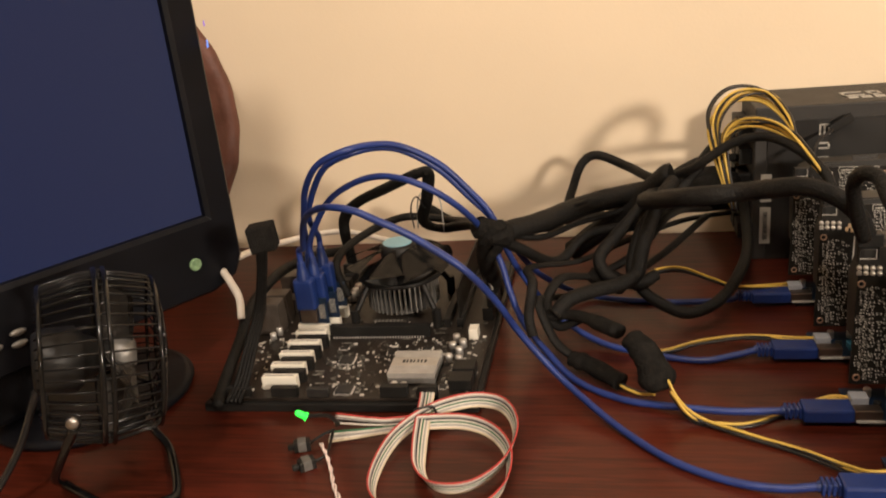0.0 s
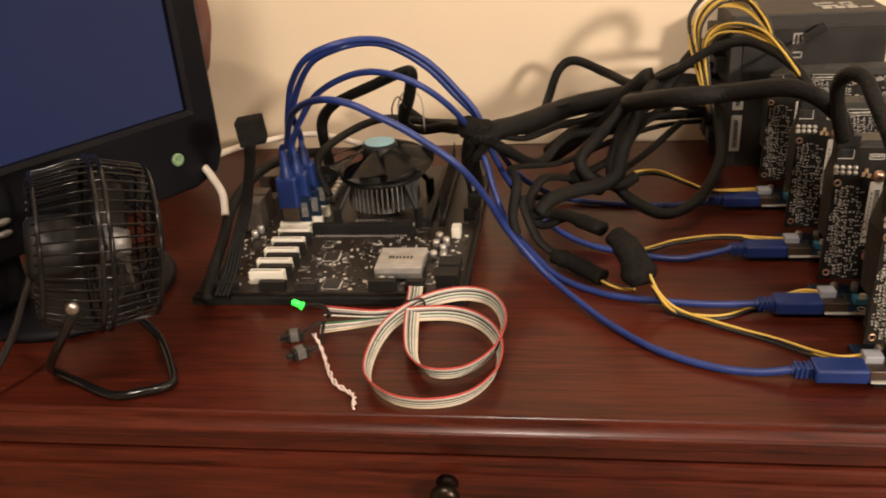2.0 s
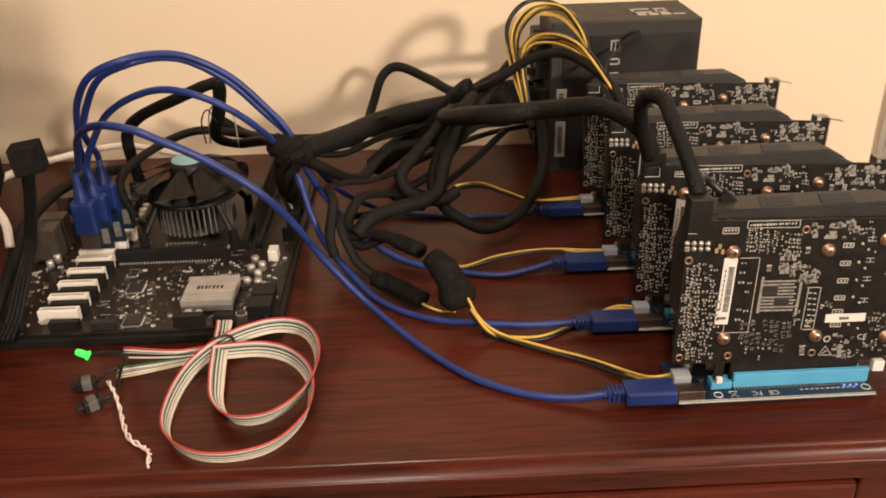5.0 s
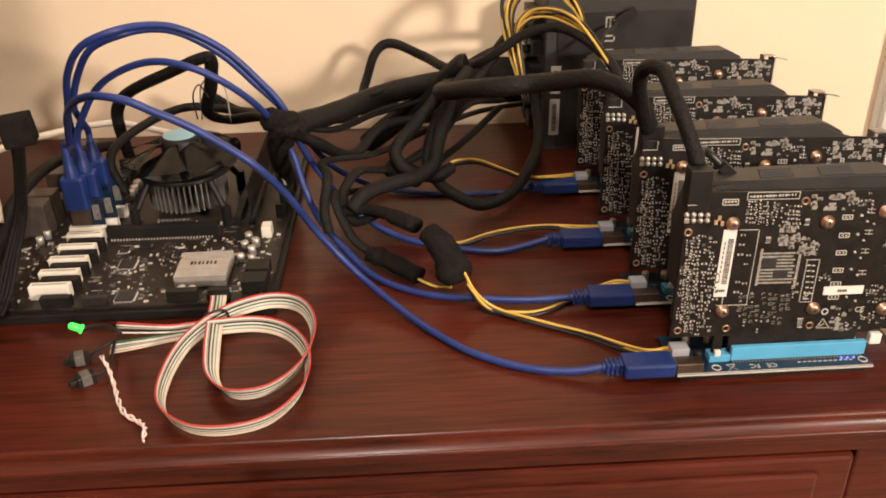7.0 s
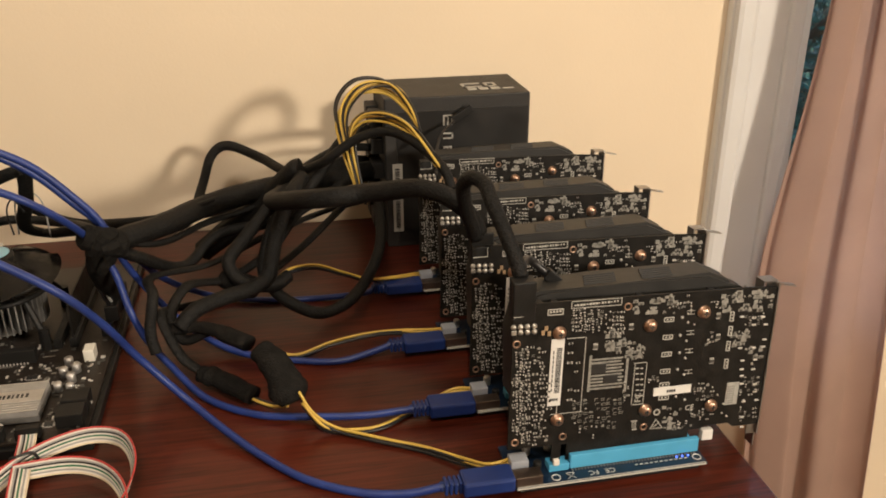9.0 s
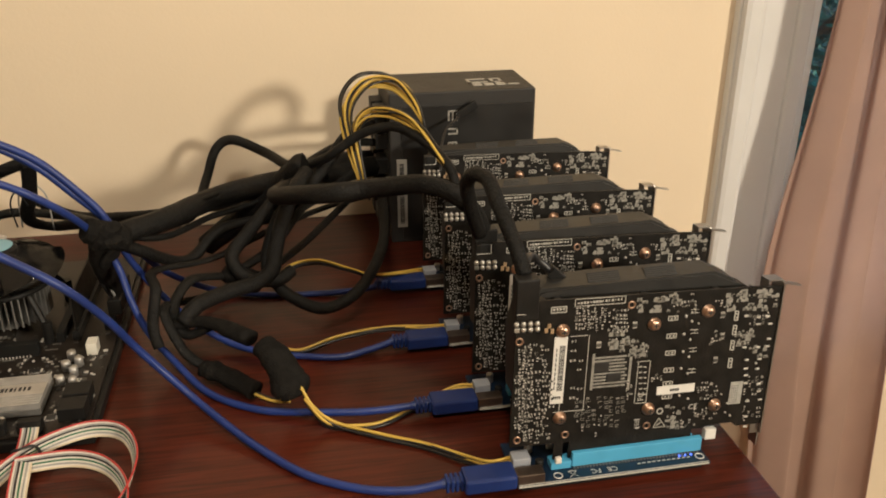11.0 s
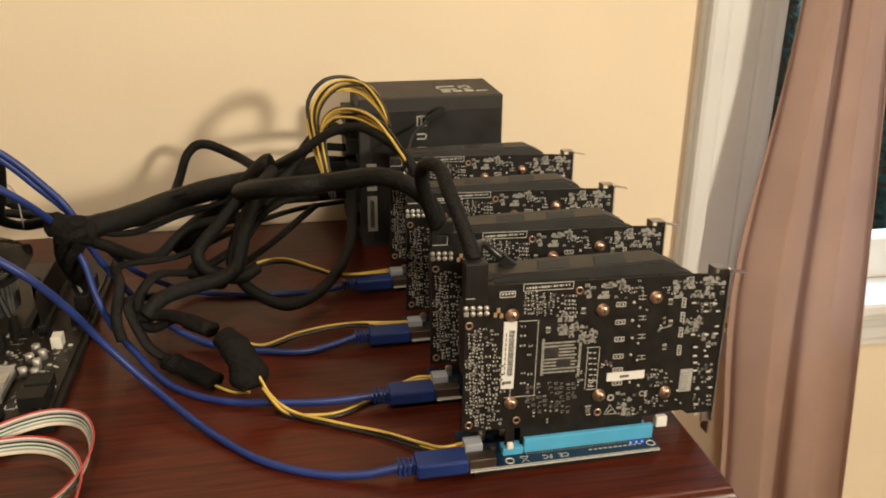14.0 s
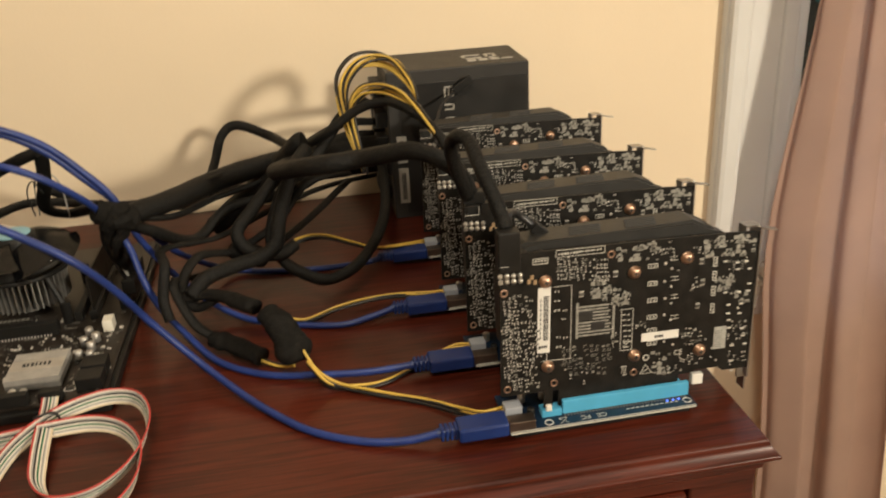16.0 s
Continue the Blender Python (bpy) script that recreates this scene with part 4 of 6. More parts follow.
    for i in range(4):
        for j in range(8):
            box(bm, u0 + 0.0007 + 0.0014 * i, u0 + 0.0013 + 0.0014 * i, -0.00055, -0.0003, v0 + 0.0012 + 0.0017 * j, v0 + 0.0018 + 0.0017 * j)
    part("pad_dots", bm, INK, gp, kind="stuff")
    # stickers
    (u0, v1), (u1, v0) = P(212, 276), P(249, 478)
    u1 = u0 + 0.0083
    lean = Matrix.Translation((u0, 0, v0)) @ Matrix.Rotation(radians(0.4), 4, "Y") @ Matrix.Translation((-u0, 0, -v0))
    s = part("barcode_sticker", cube(u0, u1, -0.0006, 0, v0, v1, m=lean), STICKER, board, "white barcode sticker")
    bm = bmesh.new()
    v = v0 + 0.009
    while v < v1 - 0.006:
        h = rnd.choice((0.00025, 0.0004, 0.0006))
        box(bm, u0 + 0.0036, u1 - 0.0012, -0.0009, -0.0004, v, v + h)
        v += h + 0.00045
    for k in range(9):
        box(bm, u0 + 0.0015, u0 + 0.0021, -0.0009, -0.0004, v0 + 0.010 + 0.0032 * k, v0 + 0.0122 + 0.0032 * k)
    for k in range(4):
        box(bm, u0 + 0.0016 + 0.0013 * k, u0 + 0.0025 + 0.0013 * k, -0.0009, -0.0004, v0 + 0.0035, v0 + 0.0052)
    bmesh.ops.transform(bm, matrix=lean, verts=bm.verts)
    part("barcode", bm, INK, s)
    (u0, v1), (u1, v0) = P(531, 430), (P(645, 440)[0], P(531, 454)[1])
    lean = Matrix.Translation((u0, 0, v0)) @ Matrix.Rotation(radians(-0.8), 4, "Y") @ Matrix.Translation((-u0, 0, -v0))
    s = part("paper_label", cube(u0, u1, -0.0007, 0, v0, v1, m=lean), STICKER, board, "small white paper label")
    bm = bmesh.new()
    for k in range(4):
        box(bm, u0 + 0.0090 + 0.0016 * k, u0 + 0.0101 + 0.0016 * k, -0.001, -0.0005, v0 + 0.0018, v0 + 0.0036)
    bmesh.ops.transform(bm, matrix=lean, verts=bm.verts)
    part("print", bm, INK, s)
    # spring screws and plated holes
    for x, y in spots:
        bm = bmesh.new()
        u, v = P(x, y)
        turned(bm, (u, 0, v), (0, -1, 0), [(0, 0.0043), (0.0008, 0.0043), (0.0010, 0.0036), (0.0026, 0.0034), (0.0034, 0.0025), (0.0036, 0.0009)], 20)
        sc = part("screw", bm, COPPER, g, "copper-coloured spring screw", smooth=True)
        # black cross paints the shade of the driver recess on the solid head
        bm = bmesh.new()
        box(bm, u - 0.0017, u + 0.0017, -0.0039, -0.0032, v - 0.0004, v + 0.0004)
        box(bm, u - 0.0004, u + 0.0004, -0.0039, -0.0032, v - 0.0017, v + 0.0017)
        part("recess_shade", bm, INK, sc)
    for x, y in holes:
        bm = bmesh.new()
        u, v = P(x, y)
        pts = [Vector((u + 0.0021 * math.cos(2 * math.pi * i / 18), -0.0001, v + 0.0021 * math.sin(2 * math.pi * i / 18))) for i in range(18)]
        sweep(bm, pts, 0.0006, 5, True)
        part("plated_hole", bm, COPPER, board, smooth=True)
    # cooler: fins, shroud, vents
    hsk = part("heatsink_base", cube(0.004, 0.138, 0.0020, 0.0042, 0.010, CH - 0.014), PSU_M, g)
    fin = part("fin", cube(0.0, 0.0007, 0.0042, 0.0148, 0.006, CH - 0.012), PSU_M, hsk)
    for k in range(40):
        f = fin if k == 0 else fin.copy()
        if k:
            scene.collection.objects.link(f)
        f.location.x = 0.003 + 0.0034 * k
    bm = bmesh.new()
    out2 = [(0.016, 0.010), (0.006, 0.025), (0.004, 0.070), (0.010, CH - 0.005), (0.020, CH + 0.0005), (0.060, CH + 0.0022), (0.134, CH + 0.0050), (0.147, CH - 0.0005), (0.152, CH - 0.006), (0.163, CH - 0.010), (0.163, 0.014), (0.140, 0.006)]
    a = [bm.verts.new((x, 0.0150, z)) for x, z in out2]
    b = [bm.verts.new((x, 0.040, z)) for x, z in out2]
    bm.faces.new(a)
    bm.faces.new(b[::-1])
    for i in range(len(a)):
        bm.faces.new((a[i - 1], b[i - 1], b[i], a[i]))
    bmesh.ops.bevel(bm, geom=[e for e in bm.edges if abs(e.verts[0].co.y - e.verts[1].co.y) < 1e-5], offset=0.0022, segments=2, affect="EDGES")
    sh = part("shroud", bm, SHROUD, g, "dark grey plastic cooler shroud")
    # black bars paint the shade of vent openings on the closed shroud
    for x0, z0 in ((0.050, CH + 0.0016), (0.088, CH + 0.0031)):
        for k in range(5):
            part("vent_shade", cube(x0 + 0.001 * k, x0 + 0.021 + 0.001 * k, 0.0190 + 0.0032 * k, 0.0204 + 0.0032 * k, z0, z0 + 0.0009, m=Matrix.Translation((x0, 0, z0)) @ Matrix.Rotation(radians(-2.2), 4, "Y") @ Matrix.Translation((-x0, 0, -z0))), INK, sh)
    # standoffs that show in the gap between board and shroud
    for x in (0.026, 0.082, 0.131):
        part("standoff", cube(x, x + 0.004, 0.0018, 0.0152, CH - 0.010, CH - 0.004, bevel=0.0005), SHROUD, g)
    bm = bmesh.new()
    turned(bm, (0.086, 0.0401, 0.052), (0, 1, 0), [(0, 0.040), (0.002, 0.041), (0.003, 0.039)], 32)
    part("fan_ring", bm, BLACK, sh, smooth=True)
    # power socket
    part("power_socket", cube(0.0, 0.0185, 0.0018, 0.011, CH - 0.013, CH - 0.0015, bevel=0.0006), BLACK, g, "black eight-pin power socket")
    # bracket at the far end, with its bent ear and the narrow tongue below
    bm = bmesh.new()
    box(bm, CW, CW + 0.0009, -0.001, 0.012, -0.008, CH + 0.001)
    box(bm, CW + 0.0001, CW + 0.0008, 0.012, 0.036, -0.004, CH - 0.014)
    box(bm, CW - 0.008, CW + 0.002, 0.0030, 0.0125, CH + 0.0012, CH + 0.0021)
    box(bm, CW - 0.008, CW - 0.0072, 0.0030, 0.0125, CH - 0.006, CH + 0.0012)
    box(bm, CW + 0.0005, CW + 0.0120, -0.0010, 0.0038, CH + 0.0008, CH + 0.0016, m=Matrix.Translation((CW, 0, CH)) @ Matrix.Rotation(radians(10), 4, "Y") @ Matrix.Translation((-CW, 0, -CH)))
    box(bm, CW + 0.0001, CW + 0.001, 0.002, 0.011, -0.019, -0.007)
    box(bm, CW - 0.006, CW + 0.0001, 0.0018, 0.003, -0.009, -0.002)
    br = part("bracket", bm, STEEL, g, "steel mounting bracket")
    for z in (0.016, 0.042, 0.066):
        part("video_port", cube(CW - 0.014, CW - 0.0002, 0.0018, 0.010, z, z + 0.016, bevel=0.0006), STEEL, br, "metal video socket")
    # white retainer clip by the slot
    part("slot_clip", cube(0.1318, 0.1395, -0.0015, 0.003, -0.0085, -0.0010, bevel=0.0005), STICKER, g, "small white plastic clip")
    return g


def riser():
    r = thing("riser_board", (0, 0, 0), "dark blue riser board with a light blue slot", "riser board", group="riser boards")
    RW, RD = 0.128, 0.044
    b = part("circuit_board", cube(0, RW, 0, RD, 0.0045, 0.0061), PCB_BLUE, r)
    part("foam_foot", cube(0.004, RW - 0.004, 0.003, RD - 0.003, 0.0, 0.0045), BLACK, r, "black foam pad")
    bm = bmesh.new()
    box(bm, 0.001, RW - 0.001, 0.0004, 0.0010, 0.0061, 0.0063)
    box(bm, 0.0006, RW - 0.001, -0.0004, 0.0, 0.0049, 0.0060)
    # crossed-out bin and a row of unreadable print
    for k in range(9):
        for x0, x1 in ((0.0350, 0.0400), (0.0400, 0.0350)):
            x = x0 + (x1 - x0) * k / 8
            box(bm, x - 0.0003, x + 0.0003, 0.0025 + 0.0006 * k, 0.0029 + 0.0006 * k, 0.0061, 0.0063)
    box(bm, 0.0348, 0.0402, 0.0080, 0.0085, 0.0061, 0.0063)
    for k in range(11):
        box(bm, 0.081 + 0.0034 * k, 0.0831 + 0.0034 * k, 0.0066, 0.0075, 0.0061, 0.0063)
    part("board_printing", bm, SILK, b, kind="stuff")
    for word, x in (("FC", 0.0525), ("CE", 0.0635)):
        part("conformity_mark", lettering(word, 0.0058, Matrix.Translation((x, 0.0055, 0.0062)) @ Matrix.Rotation(math.pi, 4, "Z")), SILK, b)
    for x, y in ((0.0275, 0.0055), (0.1235, 0.0065)):
        bm = bmesh.new()
        pts = [Vector((x + 0.0027 * math.cos(2 * math.pi * i / 16), y + 0.0027 * math.sin(2 * math.pi * i / 16), 0.0062)) for i in range(16)]
        sweep(bm, pts, 0.0004, 5, True)
        part("plated_hole", bm, SOLDER, b, smooth=True)
    sl = part("slot", cube(0.0385, 0.1265, 0.0112, 0.0147, 0.0068, 0.0168, bevel=0.0004), SLOT_BLUE, r, "light blue expansion slot")
    part("slot", cube(0.0385, 0.1225, 0.0170, 0.0198, 0.0068, 0.0160, bevel=0.0004), SLOT_BLUE, r, "light blue expansion slot")
    part("slot_floor", cube(0.0390, 0.1260, 0.0120, 0.0190, 0.0061, 0.0069), BLACK, r)
    part("slot_end", cube(0.0245, 0.0380, 0.0112, 0.0198, 0.0061, 0.0112, bevel=0.0004), SLOT_BLUE, r, "light blue slot end")
    bm = bmesh.new()
    for k in range(40):
        box(bm, 0.0395 + 0.00215 * k, 0.0405 + 0.00215 * k, 0.0098, 0.0113, 0.0061, 0.0069)
    part("slot_pins", bm, HEATSINK, sl, kind="stuff")
    bm = cube(0.0, 0.0175, 0.001, 0.0105, 0.0061, 0.0130, bevel=0.0005)
    s = part("usb_socket", bm, SOCKET, r, "metal cable socket")
    part("tongue", cube(-0.0004, 0.002, 0.003, 0.0090, 0.0080, 0.0105), BLUE_PLUG, s)
    part("power_socket", cube(0.0, 0.0115, 0.0125, 0.0225, 0.0061, 0.0165, bevel=0.0006), PALE, r, "pale grey power socket")
    for x, y in ((0.0180, 0.0155), (0.031, 0.034), (0.016, 0.033)):
        bm = bmesh.new()
        turned(bm, (x, y, 0.0061), (0, 0, 1), [(0, 0.0027), (0.006, 0.0027), (0.0066, 0.0022)], 14)
        part("capacitor", bm, SOLDER if y > 0.02 else BLACK, r, smooth=True)
    part("screw_lug", cube(0.0270, 0.0310, 0.0100, 0.0130, 0.0113, 0.0155, bevel=0.0006), WHITE_W, r)
    for k in range(3):
        part("status_light", cube(0.110 + 0.004 * k, 0.1112 + 0.004 * k, 0.0084, 0.0094, 0.0061, 0.0068), LED_B, r, "tiny blue status light")
    return r


CARDS = ((0.1705, 0.0625), (0.1655, 0.1480), (0.1620, 0.2390), (0.1620, 0.3440))
# each card stands a little askew on its riser
LEANS = ((0.0, 0.0), (0.001, 0.0028), (0.001, 0.002), (0.002, 0.0012))
card, rise = graphics_card(), riser()
for k, (cx, cy) in enumerate(CARDS):
    cm = pose(cx - 0.0005 + LEANS[k][0], cy - 0.0067 + LEANS[k][1], 0.0250, -4, 2, 1.2)
    rm = pose(cx + 0.0008, cy - 0.0213, 0.0, 0, 0, 0.4)
    if k == 0:
        card.matrix_basis, rise.matrix_basis = cm, rm
    else:
        copy_thing(card, cm)
        copy_thing(rise, rm)

# ---- motherboard ----
BX0, BX1, BY0, BY1, BZ = -0.314, -0.098, 0.1475, 0.431, 0.0100
mb = thing("motherboard", (-0.20, 0.28, 0.0), "black computer motherboard with cooler lying flat on the dresser", "motherboard")
part("backing_sheet", cube(BX0 - 0.004, BX1 + 0.004, BY0 - 0.004, BY1 + 0.004, 0.0, 0.0075, bevel=0.001), BLACK, mb, "black foam sheet under the board")
brd = part("circuit_board", cube(BX0, BX1, BY0, BY1, BZ - 0.0022, BZ, bevel=0.0003), BOARD, mb)
for k in range(10):
    y = 0.1610 + 0.01025 * k
    if k % 2 == 0:
        s = part("expansion_slot", cube(-0.2735, -0.2440, y, y + 0.0072, BZ, BZ + 0.0112, bevel=0.0005), SLOT_WHITE, mb, "short white expansion slot")
        # grey strip paints the shade of the contact groove on the closed slot
        part("groove_shade", cube(-0.271, -0.2465, y + 0.0028, y + 0.0044, BZ + 0.0109, BZ + 0.0115), GREY_W, s)
    elif k < 9:
        part("expansion_slot", cube(-0.2690, -0.2410, y + 0.0008, y + 0.0076, BZ, BZ + 0.0105, bevel=0.0005), BLACK, mb, "short black expansion slot")
s = part("expansion_slot", cube(-0.244, -0.152, 0.2525, 0.2600, BZ, BZ + 0.0112, bevel=0.0005), BLACK, mb, "long black expansion slot")
bm = bmesh.new()
for k in range(34):
    box(bm, -0.241 + 0.0025 * k, -0.2402 + 0.0025 * k, 0.2516, 0.2526, BZ, BZ + 0.0015)
part("slot_pins", bm, SOLDER, s, kind="stuff")
# chipset heatsink
# darker base metal puts the shade between the fins into its colour
hs = part("chipset_heatsink", cube(-0.1700, -0.1315, 0.1680, 0.2075, BZ + 0.0015, BZ + 0.0065, bevel=0.0004), HEATSINK, mb, "small silver finned heatsink")
for y0, y1 in ((0.1682, 0.1696), (0.1711, 0.1725), (0.1740, 0.1754), (0.1769, 0.1783), (0.1800, 0.1950), (0.1966, 0.1978), (0.1992, 0.2004), (0.2018, 0.2030), (0.2044, 0.2060)):
    part("fin", cube(-0.1700, -0.1315, y0, y1, BZ + 0.0065, BZ + 0.0112, bevel=0.0003), ALU, hs)
bm = bmesh.new()
for k, w in enumerate((0.0026, 0.0018, 0.0022, 0.0014, 0.002, 0.0018, 0.0022)):
    box(bm, -0.1610 + 0.003 * k, -0.1610 + 0.003 * k + w * 0.8, 0.1855, 0.1900, BZ + 0.0112, BZ + 0.0115)
part("printed_mark", bm, INK, hs, kind="stuff")


def chip(x, y, w, d, h, mat=CHIP_DARK, legs=True, name="chip"):
    c = part(name, cube(x - w / 2, x + w / 2, y - d / 2, y + d / 2, BZ + 0.0003, BZ + h, bevel=0.0002), mat, brd)
    if legs:
        bm = bmesh.new()
        n = int(w / 0.0011)
        for k in range(n):
            xx = x - w / 2 + (k + 0.5) * w / n
            for s in (-1, 1):
                box(bm, xx - 0.0002, xx + 0.0002, y + s * (d / 2 + 0.0006) - 0.0007, y + s * (d / 2 + 0.0006) + 0.0007, BZ, BZ + 0.0007)
        n = int(d / 0.0011)
        for k in range(n):
            yy = y - d / 2 + (k + 0.5) * d / n
            for s in (-1, 1):
                box(bm, x + s * (w / 2 + 0.0006) - 0.0007, x + s * (w / 2 + 0.0006) + 0.0007, yy - 0.0002, yy + 0.0002, BZ, BZ + 0.0007)
        part("chip_legs", bm, SOLDER, c, kind="stuff")


for a in ((-0.216, 0.209, 0.012, 0.012, 0.0018), (-0.204, 0.160, 0.013, 0.013, 0.0020), (-0.180, 0.222, 0.006, 0.006, 0.0015), (-0.280, 0.300, 0.009, 0.009, 0.0018), (-0.225, 0.232, 0.007, 0.005, 0.0014), (-0.125, 0.165, 0.006, 0.005, 0.0014), (-0.150, 0.230, 0.008, 0.005, 0.0014)):
    chip(*a)
rnd = random.Random(21)
smalls, shiny, silk = bmesh.new(), bmesh.new(), bmesh.new()
for x0, x1, y0, y1, n in ((-0.235, -0.175, 0.152, 0.245, 240), (-0.13, -0.102, 0.152, 0.26, 130), (-0.305, -0.275, 0.15, 0.36, 130), (-0.24, -0.10, 0.262, 0.29, 90), (-0.30, -0.235, 0.30, 0.42, 120), (-0.17, -0.13, 0.150, 0.164, 50), (-0.30, -0.28, 0.150, 0.165, 30), (-0.17, -0.10, 0.21, 0.25, 60)):
    for _ in range(int(n * 0.5)):
        x, y = rnd.uniform(x0, x1), rnd.uniform(y0, y1)
        w, d = rnd.choice(((0.0005, 0.001), (0.001, 0.0005), (0.0008, 0.0016), (0.0016, 0.001), (0.0005, 0.0005)))
        box(smalls if rnd.random() < 0.65 else shiny, x - w, x + w, y - d, y + d, BZ, BZ + rnd.uniform(0.0005, 0.0012))
# rings of small parts and tinned copper round the chips and beside the slots
for cx_, cy_, n in ((-0.216, 0.209, 46), (-0.204, 0.160, 40), (-0.180, 0.222, 20), (-0.150, 0.2365, 26), (-0.160, 0.159, 22), (-0.296, 0.235, 34), (-0.292, 0.200, 26), (-0.120, 0.190, 24)):
    for k in range(n):
        a, r = rnd.uniform(0, 6.28), rnd.uniform(0.0085, 0.0150)
        x, y = cx_ + r * math.cos(a) * 1.2, cy_ + r * math.sin(a)
        if not (-0.173 < x < -0.129 and 0.166 < y < 0.209) and not (-0.275 < x < -0.239 and y < 0.256) and y > 0.151:
            w, d = rnd.choice(((0.0006, 0.0011), (0.0011, 0.0006), (0.0018, 0.0009), (0.0009, 0.0009)))
            box((smalls, shiny, silk, silk)[k % 4], x - w, x + w, y - d, y + d, BZ, BZ + (0.0008 if k % 4 < 2 else 0.00025))
for k in range(26):
    x, y = rnd.uniform(-0.30, -0.11), rnd.uniform(0.152, 0.29)
    for j in range(rnd.randint(2, 6)):
        box(silk, x + 0.0016 * j, x + 0.0016 * j + 0.001, y, y + 0.0015, BZ, BZ + 0.00025)
for k in range(11):
    box(silk, -0.218 + 0.0030 * k, -0.2160 + 0.0030 * k, 0.2785, 0.2820, BZ, BZ + 0.0003)
for k in range(8):
    box(silk, -0.212 + 0.0036 * k, -0.2095 + 0.0036 * k, 0.2855, 0.2900, BZ, BZ + 0.0003)
part("component_field", smalls, CHIP, brd, kind="stuff")
part("solder_field", shiny, SOLDER, brd, kind="stuff")
part("board_printing", silk, SILK_DIM, brd, kind="stuff")
for x, y, r, h in ((-0.120, 0.219, 0.0033, 0.0075), (-0.127, 0.228, 0.0033, 0.0075), (-0.119, 0.233, 0.0033, 0.0075), (-0.126, 0.243, 0.0033, 0.0075), (-0.118, 0.205, 0.003, 0.007), (-0.127, 0.208, 0.003, 0.007), (-0.246, 0.335, 0.0036, 0.009), (-0.246, 0.346, 0.0036, 0.009), (-0.246, 0.357, 0.0036, 0.009), (-0.246, 0.368, 0.0036, 0.009),
                   (-0.246, 0.379, 0.0036, 0.009), (-0.163, 0.161, 0.003, 0.007), (-0.155, 0.160, 0.003, 0.007), (-0.296, 0.262, 0.003, 0.007), (-0.298, 0.251, 0.003, 0.007)):
    bm = bmesh.new()
    turned(bm, (x, y, BZ), (0, 0, 1), [(0, r), (h - 0.0006, r), (h, r * 0.85)], 16)
    part("capacitor", bm, ALU, mb, "small metal can capacitor", smooth=True)
for k in range(5):
    part("choke", cube(-0.268, -0.258, 0.330 + 0.013 * k, 0.340 + 0.013 * k, BZ, BZ + 0.008, bevel=0.0006), CHIP_DARK, mb)
# ports along the back edge of the board
for y0, y1, h, mm in ((0.262, 0.280, 0.030, PORT), (0.284, 0.300, 0.030, PORT), (0.305, 0.322, 0.016, PORT), (0.330, 0.352, 0.030, PORT), (0.358, 0.396, 0.013, BLUE_PLUG), (0.400, 0.414, 0.030, PORT)):
    part("port_block", cube(BX0 - 0.003, BX0 + 0.020, y0, y1, BZ, BZ + h, bevel=0.0008), mm, mb, "metal connector block")
# headers and drive ports on the front and outer edges
for x0, x1, y0, y1, h, mm in ((-0.300, -0.280, 0.1495, 0.1555, 0.008, BLACK), (-0.262, -0.240, 0.1495, 0.1555, 0.008, BLACK), (-0.232, -0.214, 0.1495, 0.1545, 0.007, CHIP_DARK), (-0.172, -0.150, 0.1495, 0.1565, 0.009, BLACK), (-0.143, -0.127, 0.1495, 0.1570, 0.006, BLACK), (-0.119, -0.101, 0.158, 0.174, 0.010, BLACK), (-0.119, -0.101, 0.177, 0.193, 0.010, BLACK),
                              (-0.109, -0.099, 0.285, 0.337, 0.012, BLACK), (-0.116, -0.108, 0.246, 0.258, 0.010, SLOT_WHITE), (-0.143, -0.137, 0.272, 0.405, 0.008, BLACK), (-0.131, -0.125, 0.272, 0.405, 0.008, BLACK)):
    part("header", cube(x0, x1, y0, y1, BZ, BZ + h, bevel=0.0005), mm, mb)
rm_ = part("memory_stick", cube(-0.1289, -0.1276, 0.275, 0.402, BZ + 0.006, BZ + 0.036), PCB, mb, "black memory stick in its slot")
for k in range(8):
    part("memory_chip", cube(-0.1302, -0.1288, 0.282 + 0.0148 * k, 0.292 + 0.0148 * k, BZ + 0.012, BZ + 0.024), CHIP_DARK, rm_)
# cooler
CX, CY = -0.187, 0.312
bm = bmesh.new()
rod(bm, (CX, CY, BZ + 0.002), (CX, CY, BZ + 0.036), 0.015, seg=24)
cl = part("cooler_core", bm, HEATSINK, mb, "round aluminium cooler with radial fins")
fin = part("fin", cube(CX + 0.0148, CX + 0.034, CY - 0.0006, CY + 0.0006, BZ + 0.010, BZ + 0.037), HEATSINK, cl)
for v in fin.data.vertices:
    v.co -= Vector((CX, CY, 0)) - ORIGIN[mb]
fin.location = Vector((CX, CY, 0)) - ORIGIN[mb]
for k in range(1, 44):
    f = fin.copy()
    scene.collection.objects.link(f)
    f.rotation_euler.z = 2 * math.pi * k / 44
for k in range(4):
    a = math.pi / 4 + k * math.pi / 2
    bm = bmesh.new()
    rod(bm, (CX + 0.036 * math.cos(a), CY + 0.036 * math.sin(a), BZ + 0.038), (CX + 0.053 * math.cos(a), CY + 0.053 * math.sin(a), BZ + 0.014), 0.0028, seg=8)
    rod(bm, (CX + 0.054 * math.cos(a), CY + 0.054 * math.sin(a), BZ), (CX + 0.054 * math.cos(a), CY + 0.054 * math.sin(a), BZ + 0.018), 0.0042, seg=12)
    part("push_pin", bm, BLACK, cl)
bm = bmesh.new()
